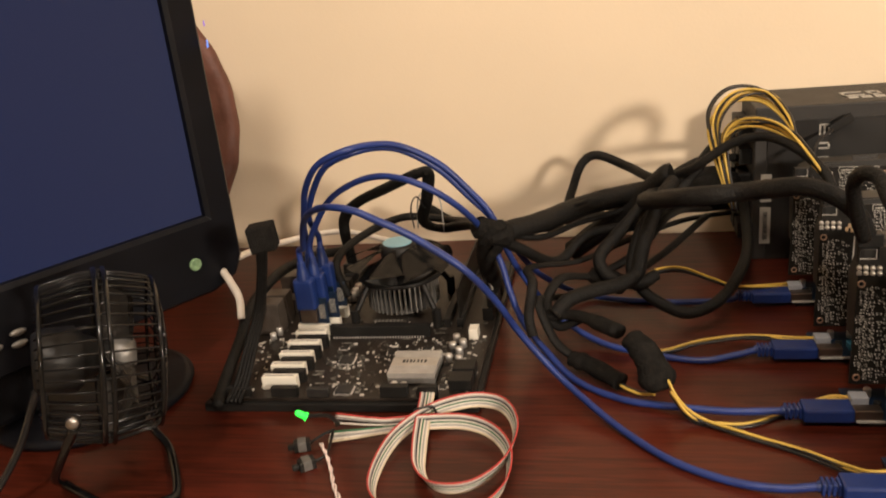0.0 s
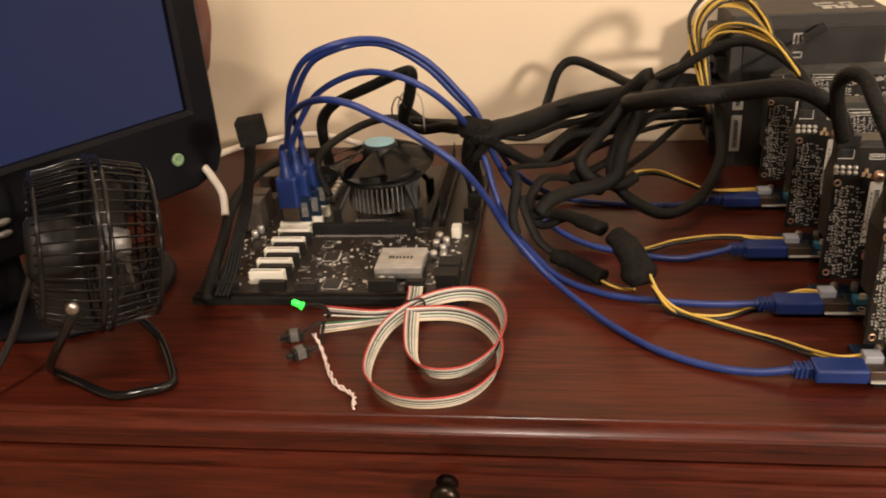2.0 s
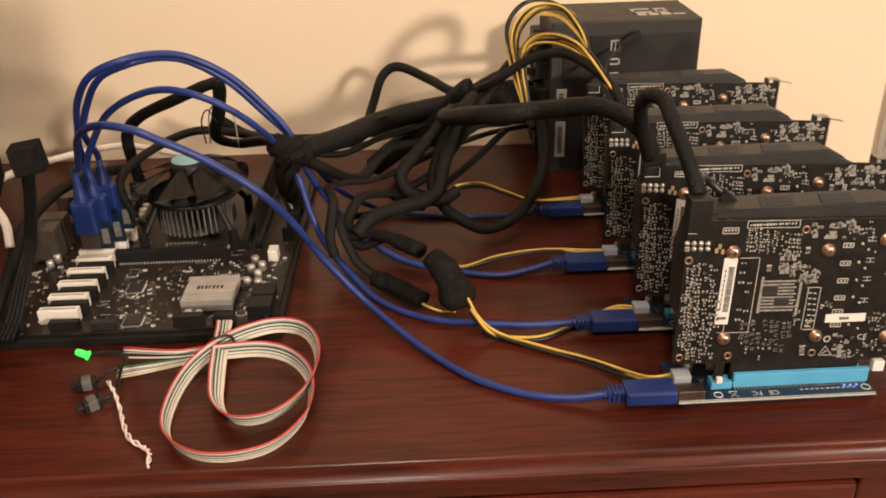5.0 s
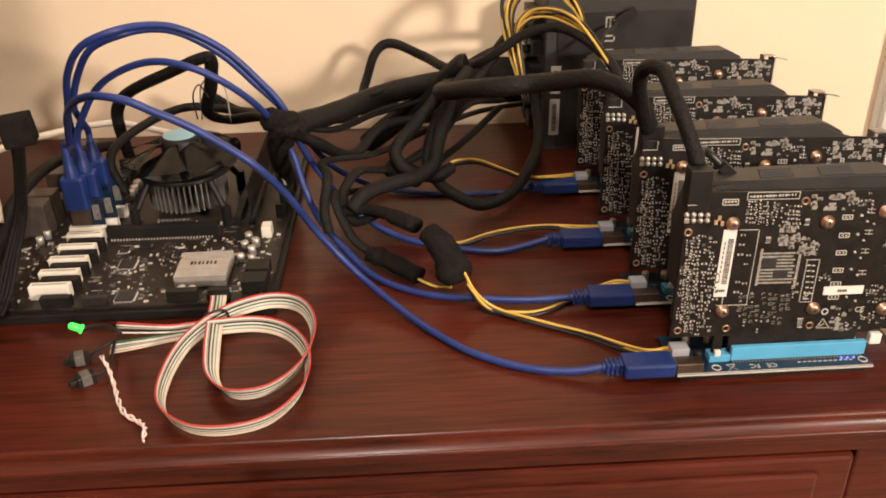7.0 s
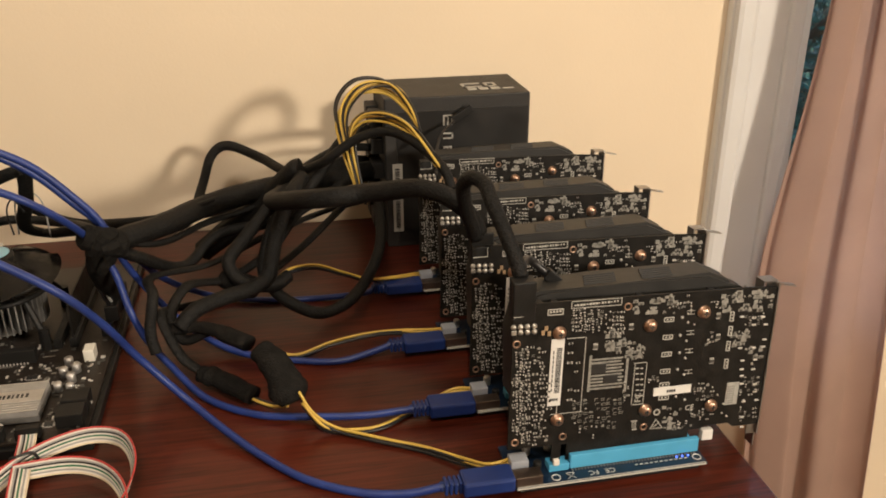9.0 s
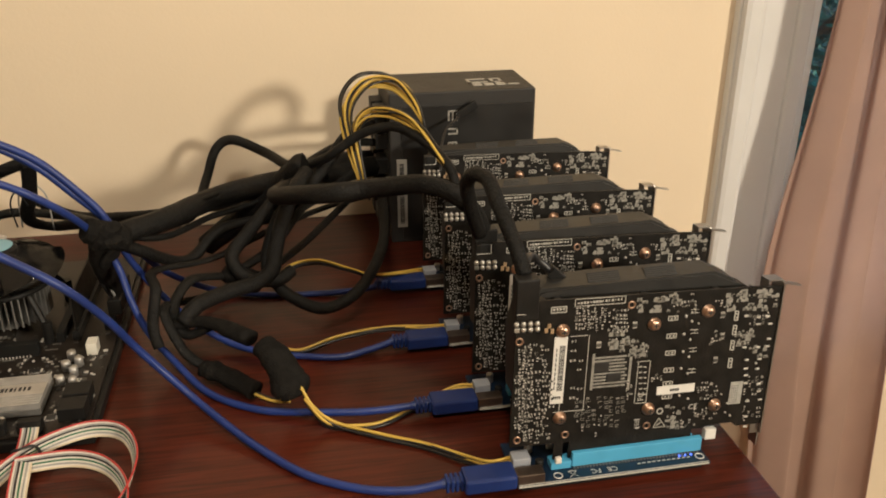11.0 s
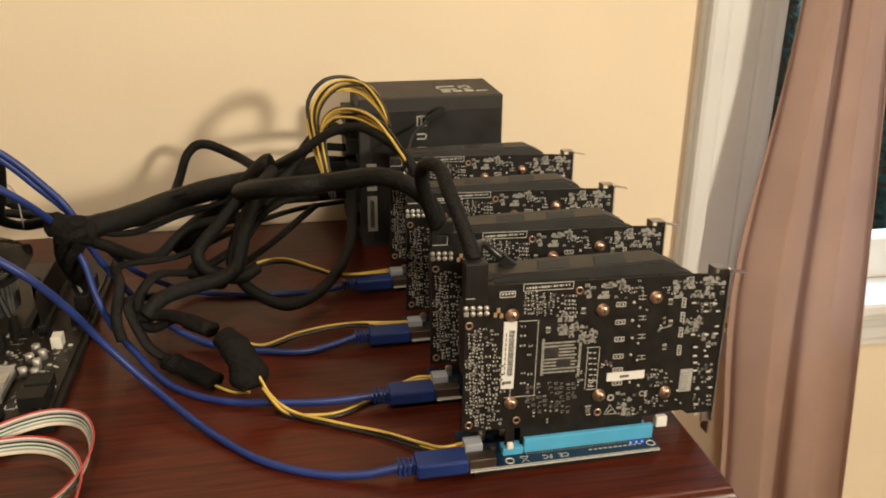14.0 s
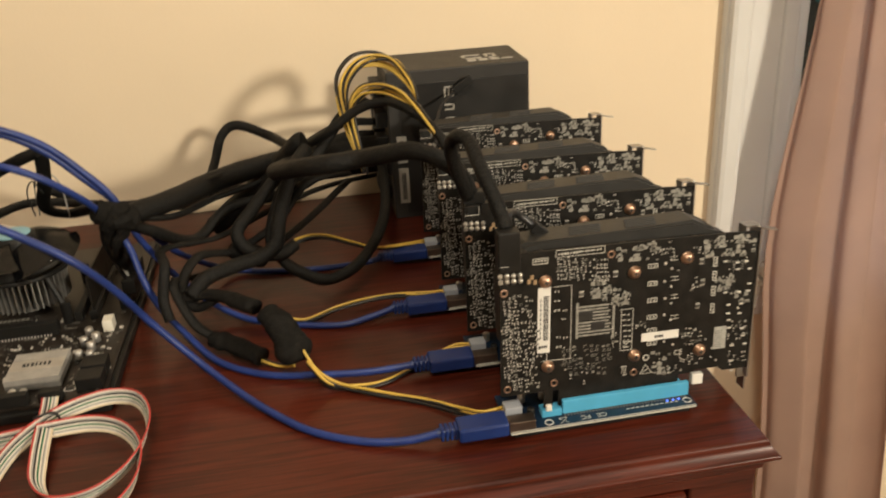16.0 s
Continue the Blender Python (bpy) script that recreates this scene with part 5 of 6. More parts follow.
sweep(bm, [Vector((CX + 0.038 * math.cos(2 * math.pi * i / 40), CY + 0.038 * math.sin(2 * math.pi * i / 40), BZ + 0.0390)) for i in range(40)], 0.0022, 8, True)
part("fan_frame", bm, BLACK, cl, smooth=True)
bm = bmesh.new()
turned(bm, (CX, CY, BZ + 0.040), (0, 0, 1), [(0, 0.017), (0.026, 0.017), (0.029, 0.015)], 32)
fh = part("fan_hub", bm, BLACK, cl, smooth=True)
bm = bmesh.new()
turned(bm, (CX, CY, BZ + 0.069), (0, 0, 1), [(0.0, 0.0140), (0.0006, 0.0140)], 28)
part("hub_sticker", bm, STICKER_BLUE, fh, "pale blue round sticker")
for k in range(7):
    bm = bmesh.new()
    vs = []
    for i in range(8):
        r = 0.016 + 0.034 * i / 7
        for j in range(7):
            t = j / 6
            a = k * 2 * math.pi / 7 + 0.2 + 1.02 * t + 0.22 * i / 7
            vs.append(bm.verts.new((CX + r * math.cos(a), CY + r * math.sin(a), BZ + 0.0460 + 0.009 * t + 0.012 * (1 - i / 7) + 0.002 * math.sin(t * 3.14))))
    for i in range(7):
        for j in range(6):
            bm.faces.new((vs[i * 7 + j], vs[i * 7 + j + 1], vs[i * 7 + j + 8], vs[i * 7 + j + 7]))
    bmesh.ops.solidify(bm, geom=bm.faces, thickness=0.0011)
    part("fan_blade", bm, GLOSS, fh, "curved glossy black blade", smooth=True)

# adapters in the rear slots, each with a standing blue plug
ADAPT = ((-0.262, 0.2620), (-0.256, 0.2745), (-0.263, 0.2870), (-0.256, 0.2995))
for ax, ay in ADAPT:
    ad = thing("slot_adapter", (ax, ay, BZ), "small blue adapter card in a white slot", "adapter card", group="slot adapters")
    part("slot", cube(ax - 0.014, ax + 0.016, ay - 0.0036, ay + 0.0036, BZ, BZ + 0.0110, bevel=0.0005), SLOT_WHITE, ad, "short white expansion slot")
    b = part("circuit_board", cube(ax - 0.012, ax + 0.016, ay - 0.0008, ay + 0.0008, BZ + 0.0112, BZ + 0.036), PCB_BLUE, ad)
    bm = bmesh.new()
    for k in range(5):
        box(bm, ax + 0.008 + 0.0012 * k, ax + 0.0086 + 0.0012 * k, ay - 0.0012, ay - 0.0008, BZ + 0.016, BZ + 0.030)
    part("board_printing", bm, SILK_DIM, b, kind="stuff")
    part("usb_socket", cube(ax - 0.0085, ax + 0.0065, ay - 0.0060, ay - 0.0009, BZ + 0.014, BZ + 0.0300, bevel=0.0004), SOCKET, ad, "metal cable socket")


# ---- cables ----
def usb_cable(pts, plug_board, plug_riser, label):
    t = thing("usb_cable", plug_riser, label, "cable", group="blue data cables")
    part("cord", tube(pts, 0.0027, 10, steps=9), BLUE, t, smooth=True)
    x, y, z = plug_board
    bm = cube(x - 0.0095, x + 0.0095, y - 0.0054, y + 0.0054, z, z + 0.030, bevel=0.0026)
    turned(bm, (x, y, z + 0.0296), (0, 0, 1), [(0, 0.0062), (0.004, 0.0056), (0.010, 0.0042), (0.016, 0.0034)], 14)
    part("plug", bm, BLUE_PLUG, t, "blue moulded plug")
    x, y, z = plug_riser
    bm = cube(x - 0.033, x, y - 0.0085, y + 0.0085, z - 0.0050, z + 0.0052, bevel=0.0018)
    for k in range(4):
        box(bm, x - 0.044 + 0.003 * k, x - 0.042 + 0.003 * k, y - 0.0045, y + 0.0045, z - 0.0042, z + 0.0042, 0.0006)
    rod(bm, (x - 0.046, y, z), (x - 0.032, y, z), 0.0033, 0.0036, 12)
    part("plug", bm, BLUE_PLUG, t, "blue moulded plug with ribbed neck")


PB = [(ax - 0.001, ay - 0.0034, BZ + 0.0270) for ax, ay in ADAPT]
PR = [(cx + 0.0005, cy - 0.0135, 0.0093) for cx, cy in CARDS]


def top(k):
    x, y, z = PB[k]
    return [(x, y, z + 0.043), (x, y, z + 0.056)]


usb_cable(top(0) + [(-0.256, 0.252, 0.098), (-0.249, 0.238, 0.112), (-0.236, 0.213, 0.135), (-0.214, 0.178, 0.155), (-0.187, 0.142, 0.169), (-0.166, 0.133, 0.168), (-0.151, 0.132, 0.161), (-0.136, 0.135, 0.152), (-0.121, 0.138, 0.141), (-0.094, 0.140, 0.119), (-0.076, 0.153, 0.089), (-0.061, 0.168, 0.054), (-0.035, 0.165, 0.021), (-0.009, 0.138, 0.010), (0.015, 0.112, 0.004),
                    (0.044, 0.081, 0.003), (0.077, 0.061, 0.003), (0.105, 0.052, 0.005), (PR[0][0] - 0.044, PR[0][1], PR[0][2])], PB[0], PR[0], "blue data cable arching from the motherboard to the front riser")
usb_cable(top(1) + [(-0.247, 0.263, 0.112), (-0.225, 0.250, 0.141), (-0.195, 0.235, 0.160), (-0.165, 0.220, 0.168), (-0.134, 0.210, 0.162), (-0.1101, 0.2214, 0.1406), (-0.0950, 0.2465, 0.1095), (-0.0840, 0.2524, 0.0805), (-0.075, 0.238, 0.055), (-0.066, 0.234, 0.032), (-0.050, 0.220, 0.016), (-0.023, 0.187, 0.004),
                    (0.012, 0.160, 0.003), (0.046, 0.147, 0.005), (0.087, 0.137, 0.007), (PR[1][0] - 0.044, PR[1][1], PR[1][2])], PB[1], PR[1], "blue data cable bundled with others by black tape")
usb_cable(top(2) + [(-0.256, 0.262, 0.112), (-0.250, 0.252, 0.130), (-0.238, 0.234, 0.157), (-0.218, 0.216, 0.181), (-0.193, 0.213, 0.192), (-0.173, 0.233, 0.191), (-0.154, 0.247, 0.184), (-0.128, 0.256, 0.166), (-0.105, 0.260, 0.140), (-0.089, 0.260, 0.118), (-0.078, 0.265, 0.082), (-0.061, 0.277, 0.044), (-0.038, 0.270, 0.019), (-0.004, 0.248, 0.006),
                    (0.034, 0.232, 0.003), (0.074, 0.220, 0.003), (0.100, 0.222, 0.006), (PR[2][0] - 0.044, PR[2][1], PR[2][2])], PB[2], PR[2], "blue data cable arching high over the motherboard")
usb_cable(top(3) + [(-0.250, 0.262, 0.123), (-0.236, 0.247, 0.152), (-0.216, 0.229, 0.176), (-0.192, 0.222, 0.187), (-0.174, 0.238, 0.187), (-0.155, 0.250, 0.180), (-0.129, 0.257, 0.161), (-0.107, 0.262, 0.135), (-0.090, 0.264, 0.115), (-0.075, 0.285, 0.080), (-0.058, 0.320, 0.040), (-0.025, 0.348, 0.008), (0.018, 0.340, 0.003), (0.071, 0.333, 0.003),
                    (PR[3][0] - 0.052, PR[3][1] - 0.003, 0.007), (PR[3][0] - 0.044, PR[3][1], PR[3][2])], PB[3], PR[3], "blue data cable running to the rearmost riser")


def cable(name, pts, r, label, group="", mat=SLEEVE, flat=1.0, wobble=0.05, loc=None, end=None):
    t = thing(name, loc or pts[-1], label, "cable", group=group)
    part("sleeve", tube(pts, r, 10, steps=8, flat=flat, wobble=wobble), mat, t, smooth=True)
    if end:
        part("connector", end, BLACK, t, "black plastic connector")
    return t


SL = "black sleeved power cables"
cable("main_power_cable", [(0.136, 0.470, 0.075), (0.100, 0.420, 0.088), (0.060, 0.362, 0.104), (0.021, 0.350, 0.103), (-0.020, 0.330, 0.100), (-0.052, 0.290, 0.101), (-0.0790, 0.2655, 0.1015), (-0.0930, 0.2555, 0.0975), (-0.0978, 0.2666, 0.0763), (-0.099, 0.300, 0.045), (-0.099, 0.310, 0.026)], lambda t: 0.0105 - 0.003 * t, "thick black sleeved main power cable", SL,
      end=cube(-0.1045, -0.0935, 0.286, 0.336, BZ + 0.0122, BZ + 0.026, bevel=0.001))
cable("card_power_cable", [(0.136, 0.500, 0.075), (0.100, 0.430, 0.096), (0.058, 0.345, 0.106), (0.036, 0.275, 0.121), (0.056, 0.220, 0.140), (0.078, 0.201, 0.147), (0.099, 0.199, 0.149), (0.116, 0.187, 0.154), (0.134, 0.175, 0.159), (0.148, 0.168, 0.157), (0.159, 0.163, 0.151), (0.169, 0.161, 0.141), (0.1755, 0.1615, 0.128)], lambda t: 0.0072 - 0.0018 * t ** 4, "thick black sleeved power cable plugged into a graphics card", SL,
      end=cube(0.1685, 0.1845, 0.1575, 0.1665, 0.1085, 0.1290, bevel=0.0008))
pig = cable("pigtail_power_cable", [(0.1720, 0.1585, 0.126), (0.164, 0.150, 0.148), (0.159, 0.142, 0.166), (0.159, 0.135, 0.176), (0.162, 0.127, 0.1805), (0.167, 0.118, 0.179), (0.169, 0.105, 0.171), (0.173, 0.090, 0.158), (0.177, 0.078, 0.144), (0.1785, 0.0715, 0.136)], 0.0049, "black sleeved cable looping from one graphics card to the next", SL,
      end=cube(0.1715, 0.1855, 0.0620, 0.0725, 0.1110, 0.1370, bevel=0.0008))
part("spare_connector", cube(-0.0065, 0.0065, -0.0035, 0.0035, -0.0035, 0.0035, bevel=0.0006, m=Matrix.Translation((0.207, 0.097, 0.1210)) @ Matrix.Rotation(radians(42), 4, "Y")), BLACK, pig, "unplugged two-pin black connector")
part("spare_wire", tube([(0.180, 0.074, 0.136), (0.184, 0.085, 0.140), (0.192, 0.097, 0.1345), (0.2025, 0.097, 0.1250)], 0.0026, 8), WIRE_BLACK, pig, smooth=True)
cable("card_power_cable", [(0.136, 0.470, 0.100), (0.100, 0.430, 0.112), (0.062, 0.372, 0.112), (0.080, 0.335, 0.130), (0.110, 0.326, 0.152), (0.135, 0.312, 0.160), (0.155, 0.285, 0.155), (0.170, 0.262, 0.142), (0.1750, 0.2525, 0.128)], 0.0040, "black sleeved power cable plugged into a graphics card", SL,
      end=cube(0.1665, 0.1845, 0.2470, 0.2560, 0.1130, 0.1290, bevel=0.0008))
cable("arched_power_cable", [(-0.0910, 0.2675, 0.1015), (-0.060, 0.320, 0.085), (-0.042, 0.400, 0.062), (-0.032, 0.455, 0.076), (-0.021, 0.467, 0.102), (-0.004, 0.467, 0.111), (0.026, 0.450, 0.102), (0.056, 0.400, 0.100), (0.100, 0.440, 0.088), (0.136, 0.500, 0.076)], 0.0047, "black sleeved cable standing up in an arch", SL)
cable("sleeved_cable_end", [(-0.030, 0.372, 0.042), (-0.012, 0.365, 0.058), (0.005, 0.360, 0.073), (0.024, 0.352, 0.090), (0.043, 0.345, 0.108), (0.056, 0.336, 0.123), (0.061, 0.334, 0.125)], 0.0102, "doubled black sleeved cable end", SL)
cable("looped_power_cable", [(0.136, 0.500, 0.110), (0.115, 0.400, 0.140), (0.096, 0.360, 0.137), (0.081, 0.350, 0.120), (0.063, 0.335, 0.104), (0.038, 0.320, 0.089), (0.024, 0.290, 0.059), (0.031, 0.275, 0.044), (0.046, 0.262, 0.035), (0.068, 0.258, 0.027), (0.093, 0.270, 0.031), (0.115, 0.310, 0.037), (0.128, 0.345, 0.049), (0.134, 0.400, 0.060), (0.136, 0.440, 0.066)], 0.0050, "black sleeved cable hanging in a loop over the dresser", SL)
cable("processor_power_cable", [(-0.261, 0.395, BZ + 0.016), (-0.263, 0.390, 0.060), (-0.258, 0.382, 0.082), (-0.236, 0.360, 0.104), (-0.193, 0.333, 0.127), (-0.163, 0.327, 0.140), (-0.155, 0.329, 0.138), (-0.162, 0.345, 0.110), (-0.172, 0.362, 0.082), (-0.158, 0.372, 0.070), (-0.120, 0.320, 0.090), (-0.0970, 0.2675, 0.1015)], 0.0058, "flat black cable bent sharply above the cooler", SL, flat=0.6,
      end=cube(-0.270, -0.252, 0.388, 0.404, BZ, BZ + 0.018, bevel=0.001))
cable("cooler_cable", [(-0.238, 0.300, 0.030), (-0.248, 0.310, 0.062), (-0.234, 0.360, 0.070), (-0.200, 0.400, 0.074), (-0.150, 0.390, 0.072), (-0.105, 0.300, 0.098), (-0.0930, 0.2625, 0.1035)], 0.0040, "thin black cable passing behind the cooler", SL)
cable("rear_cable", [(-0.184, 0.420, 0.080), (-0.153, 0.450, 0.048), (-0.100, 0.495, 0.028), (-0.026, 0.497, 0.032), (0.072, 0.480, 0.044), (0.136, 0.470, 0.050)], 0.0050, "black cable lying along the wall", SL)
cable("drive_power_cable", [(0.136, 0.510, 0.028), (0.080, 0.400, 0.060), (0.030, 0.330, 0.070), (-0.020, 0.300, 0.060), (-0.060, 0.262, 0.070), (-0.0563, 0.2340, 0.0673), (-0.060, 0.222, 0.044), (-0.057, 0.216, 0.028)], 0.0042, "thin black flat power cable", SL, flat=0.55)
cable("drive_power_cable", [(0.100, 0.400, 0.070), (0.060, 0.335, 0.088), (0.030, 0.302, 0.066), (-0.006, 0.290, 0.050), (-0.034, 0.262, 0.060), (-0.046, 0.236, 0.048), (-0.036, 0.222, 0.034), (-0.012, 0.212, 0.046), (0.006, 0.190, 0.046)], 0.0044, "thin black flat power cable", SL, flat=0.6)
cable("drive_power_cable", [(0.100, 0.410, 0.060), (0.050, 0.330, 0.050), (0.000, 0.290, 0.036), (-0.040, 0.262, 0.042), (-0.052, 0.230, 0.052), (-0.040, 0.214, 0.026), (-0.026, 0.206, 0.015)], 0.0040, "thin black flat power cable", SL, flat=0.6)
cable("drive_power_cable", [(0.110, 0.420, 0.090), (0.050, 0.345, 0.080), (-0.010, 0.330, 0.074), (-0.040, 0.300, 0.060), (-0.0679, 0.2662, 0.0858), (-0.0870, 0.2575, 0.1015)], 0.0048, "black sleeved cable in the bundle", SL)
cable("hanging_power_cable", [(0.062, 0.325, 0.122), (0.049, 0.300, 0.112), (0.039, 0.290, 0.092), (0.032, 0.280, 0.072), (0.028, 0.270, 0.059), (0.015, 0.260, 0.054), (-0.007, 0.245, 0.055), (-0.027, 0.230, 0.054), (-0.039, 0.220, 0.045)], 0.0062, "black sleeved cable hanging from the bundle to a taped joint", SL)
cable("hanging_power_cable", [(0.045, 0.325, 0.112), (0.029, 0.310, 0.098), (0.011, 0.300, 0.081), (-0.003, 0.285, 0.067), (0.007, 0.275, 0.053), (0.030, 0.270, 0.050), (0.044, 0.280, 0.053)], 0.0056, "black sleeved cable folded under the bundle", SL)

# loose thin strands running along the thick cable
for j, (oy, oz, r) in enumerate(((0.011, 0.004, 0.0024), (-0.004, -0.012, 0.0028))):
    cable("thin_cable", [(0.128, 0.460 + oy, 0.070 + oz), (0.098, 0.418 + 1.6 * oy, 0.090 + oz), (0.060, 0.364 + oy, 0.104 - 0.6 * oz), (0.020, 0.350 + oy, 0.103 + oz), (-0.020, 0.330 - 0.7 * oy, 0.100 + 1.3 * oz), (-0.052, 0.288 + oy, 0.101 + oz), (-0.0830, 0.2575, 0.1035)], r, "thin black cable in the main bundle", SL, wobble=0.05)
t = thing("drive_connector_cable", (0.20, 0.43, 0.10), "thin black cable with a flat connector before the power supply", "cable", group=SL)
part("cord", tube([(0.178, 0.335, 0.112), (0.186, 0.375, 0.118), (0.198, 0.412, 0.126), (0.214, 0.428, 0.134)], 0.0014, 6), WIRE_BLACK, t, smooth=True)
part("connector", cube(-0.011, 0.011, -0.002, 0.002, -0.004, 0.004, bevel=0.0006, m=Matrix.Translation((0.223, 0.432, 0.139)) @ Matrix.Rotation(radians(-32), 4, "Y")), BLACK, t, "flat black connector")

# taped bundles
def wrap(pts, r, label, flat=0.8):
    bm = tube(pts, r, 14, steps=6, flat=flat, wobble=0.35)
    return solo("tape_wrap", bm, VELCRO, label, "cable tape", group="black cable wraps", smooth=True)


bm = bmesh.new()
for (ax, ay, az), (bx, by, bz), rr, fl in (((-0.1010, 0.2435, 0.1155), (-0.0750, 0.2575, 0.0985), 0.0115, 0.9), ((-0.0970, 0.2535, 0.0955), (-0.0810, 0.2455, 0.1155), 0.0125, 0.55), ((-0.0930, 0.2395, 0.1055), (-0.0790, 0.2635, 0.1055), 0.0120, 0.6), ((-0.0830, 0.2495, 0.0975), (-0.0927, 0.2558, 0.0801), 0.0080, 0.5)):
    a, b = Vector((ax, ay, az)), Vector((bx, by, bz))
    sweep(bm, [a.lerp(b, i / 9) for i in range(10)], lambda t, rr=rr: rr * (1 - 0.35 * (2 * t - 1) ** 4), 12, False, fl, 0.3)
solo("tape_wrap", bm, VELCRO, "black hook tape tying the cables together", "cable tape", group="black cable wraps")
wrap([(0.020, 0.172, 0.048), (0.027, 0.164, 0.044), (0.033, 0.156, 0.037), (0.037, 0.148, 0.029), (0.040, 0.142, 0.021)], lambda t: 0.0095 + 0.0042 * math.sin(t * 3.1), "lump of black tape round a power adapter")
wrap([(-0.026, 0.206, 0.013), (-0.014, 0.198, 0.0125), (0.004, 0.180, 0.0115), (0.012, 0.173, 0.010)], lambda t: 0.0072 + 0.0015 * math.sin(t * 3.1), "lump of black tape round a connector")
wrap([(-0.045, 0.230, 0.040), (-0.020, 0.216, 0.046), (0.012, 0.184, 0.047)], 0.0062, "black taped cable joint")
wrap([(-0.01, 0.292, 0.050), (0.004, 0.285, 0.048), (0.018, 0.278, 0.044)], lambda t: 0.008 + 0.003 * math.sin(t * 3.1), "black taped knot of cables")


def wires(name, sets, label, r=0.00115):
    t = thing(name, sets[0][0][-1], label, "wires", group="yellow and black wires")
    for pts, mm in sets:
        part("wire", tube(pts, r, 6, steps=6), mm, t, smooth=True)
    return t


def strand(pts, dy, dz, dx=0.0):
    n = len(pts)
    return [(x + dx * math.sin(3.14 * i / (n - 1)), y + dy, z + dz * math.sin(3.14 * i / (n - 1))) for i, (x, y, z) in enumerate(pts)]


base = [(0.110, 0.316, 0.097), (0.1005, 0.338, 0.140), (0.101, 0.365, 0.164), (0.120, 0.385, 0.179), (0.146, 0.385, 0.179), (0.160, 0.366, 0.166), (0.166, 0.345, 0.150)]
wires("yellow_wire_loop", [(strand(base, 0.0016 * k, 0.006 * math.sin(k * 2.3), 0.006 * math.cos(k * 1.7)), YELLOW if k % 3 else WIRE_BLACK) for k in range(11)], "bundle of yellow and black wires looping up")
base = [(0.113, 0.314, 0.097), (0.106, 0.334, 0.145), (0.115, 0.335, 0.163), (0.132, 0.320, 0.169), (0.148, 0.300, 0.166), (0.158, 0.280, 0.156), (0.166, 0.262, 0.145), (0.176, 0.254, 0.131)]
wires("yellow_wire_loop", [(strand(base, 0.0016 * k, 0.005 * math.sin(k * 1.9), 0.005 * math.cos(k * 2.1)), YELLOW if k % 4 else WIRE_BLACK) for k in range(9)], "bundle of yellow and black wires bending to a card")
for k, (cx, cy) in enumerate(CARDS):
    ex, ey = cx + 0.0015, cy
    if k == 0:
        base = [(0.044, 0.142, 0.030), (0.052, 0.136, 0.016), (0.066, 0.130, 0.006), (0.090, 0.118, 0.004), (0.122, 0.100, 0.004), (0.146, 0.078, 0.006), (ex - 0.014, ey, 0.011), (ex, ey, 0.012)]
    elif k == 1:
        base = [(0.046, 0.139, 0.022), (0.060, 0.131, 0.006), (0.080, 0.1285, 0.003), (0.100, 0.132, 0.002), (0.122, 0.144, 0.0025), (ex - 0.014, ey + 0.004, 0.010), (ex, ey, 0.012)]
    elif k == 2:
        base = [(0.030, 0.232, 0.010), (0.047, 0.232, 0.006), (0.075, 0.237, 0.012), (0.112, 0.240, 0.016), (ex - 0.014, ey, 0.013), (ex, ey, 0.012)]
    else:
        base = [(0.026, 0.285, 0.040), (0.042, 0.300, 0.048), (0.066, 0.312, 0.046), (0.092, 0.318, 0.034), (0.118, 0.326, 0.022), (ex, ey, 0.014)]
    wires("riser_power_wires", [([(x, y + 0.0014 * (j - 1.5) - (0.0035 * (j - 1) * math.sin(3.14 * i / (len(base) - 1)) if j > 1 else 0), max(0.0015, z + 0.0012 * math.sin(j * 2 + x * 30) - (0.002 if j > 1 else 0))) for i, (x, y, z) in enumerate(base)], YELLOW if j < 2 else WIRE_BLACK) for j in range(4)], "yellow and black power wires lying on the dresser to a riser")
wires("riser_power_wires", [([(0.006, 0.176, 0.009), (0.016, 0.170, 0.006), (0.026, 0.164, 0.005), (0.036, 0.158, 0.008)], YELLOW), ([(0.006, 0.179, 0.009), (0.016, 0.173, 0.006), (0.026, 0.167, 0.005), (0.036, 0.161, 0.008)], WIRE_BLACK)], "short yellow and black wires between taped connectors")
wires("thin_board_wires", [([(-0.178, 0.362, 0.075), (-0.172, 0.350, 0.108), (-0.160, 0.345, 0.118), (-0.150, 0.345, 0.108), (-0.150, 0.350, 0.075)], GREY_W), ([(-0.182, 0.362, 0.075), (-0.180, 0.350, 0.100), (-0.172, 0.345, 0.112), (-0.165, 0.345, 0.100)], WIRE_BLACK)], "thin loose grey wires above the cooler", 0.0007)
wires("board_power_wires", [([(-0.100 + 0.001 * j, 0.29 + 0.006 * j, 0.034), (-0.106 + 0.002 * j, 0.280 + 0.004 * j, 0.062), (-0.100 + 0.002 * j, 0.262, 0.084), (-0.090, 0.245, 0.104)], (WIRE_BLACK, GREY_W, WIRE_BLACK, WIRE_BLACK, GREY_W, WIRE_BLACK)[j]) for j in range(6)], "loose wires rising from the main power connector", 0.0013)

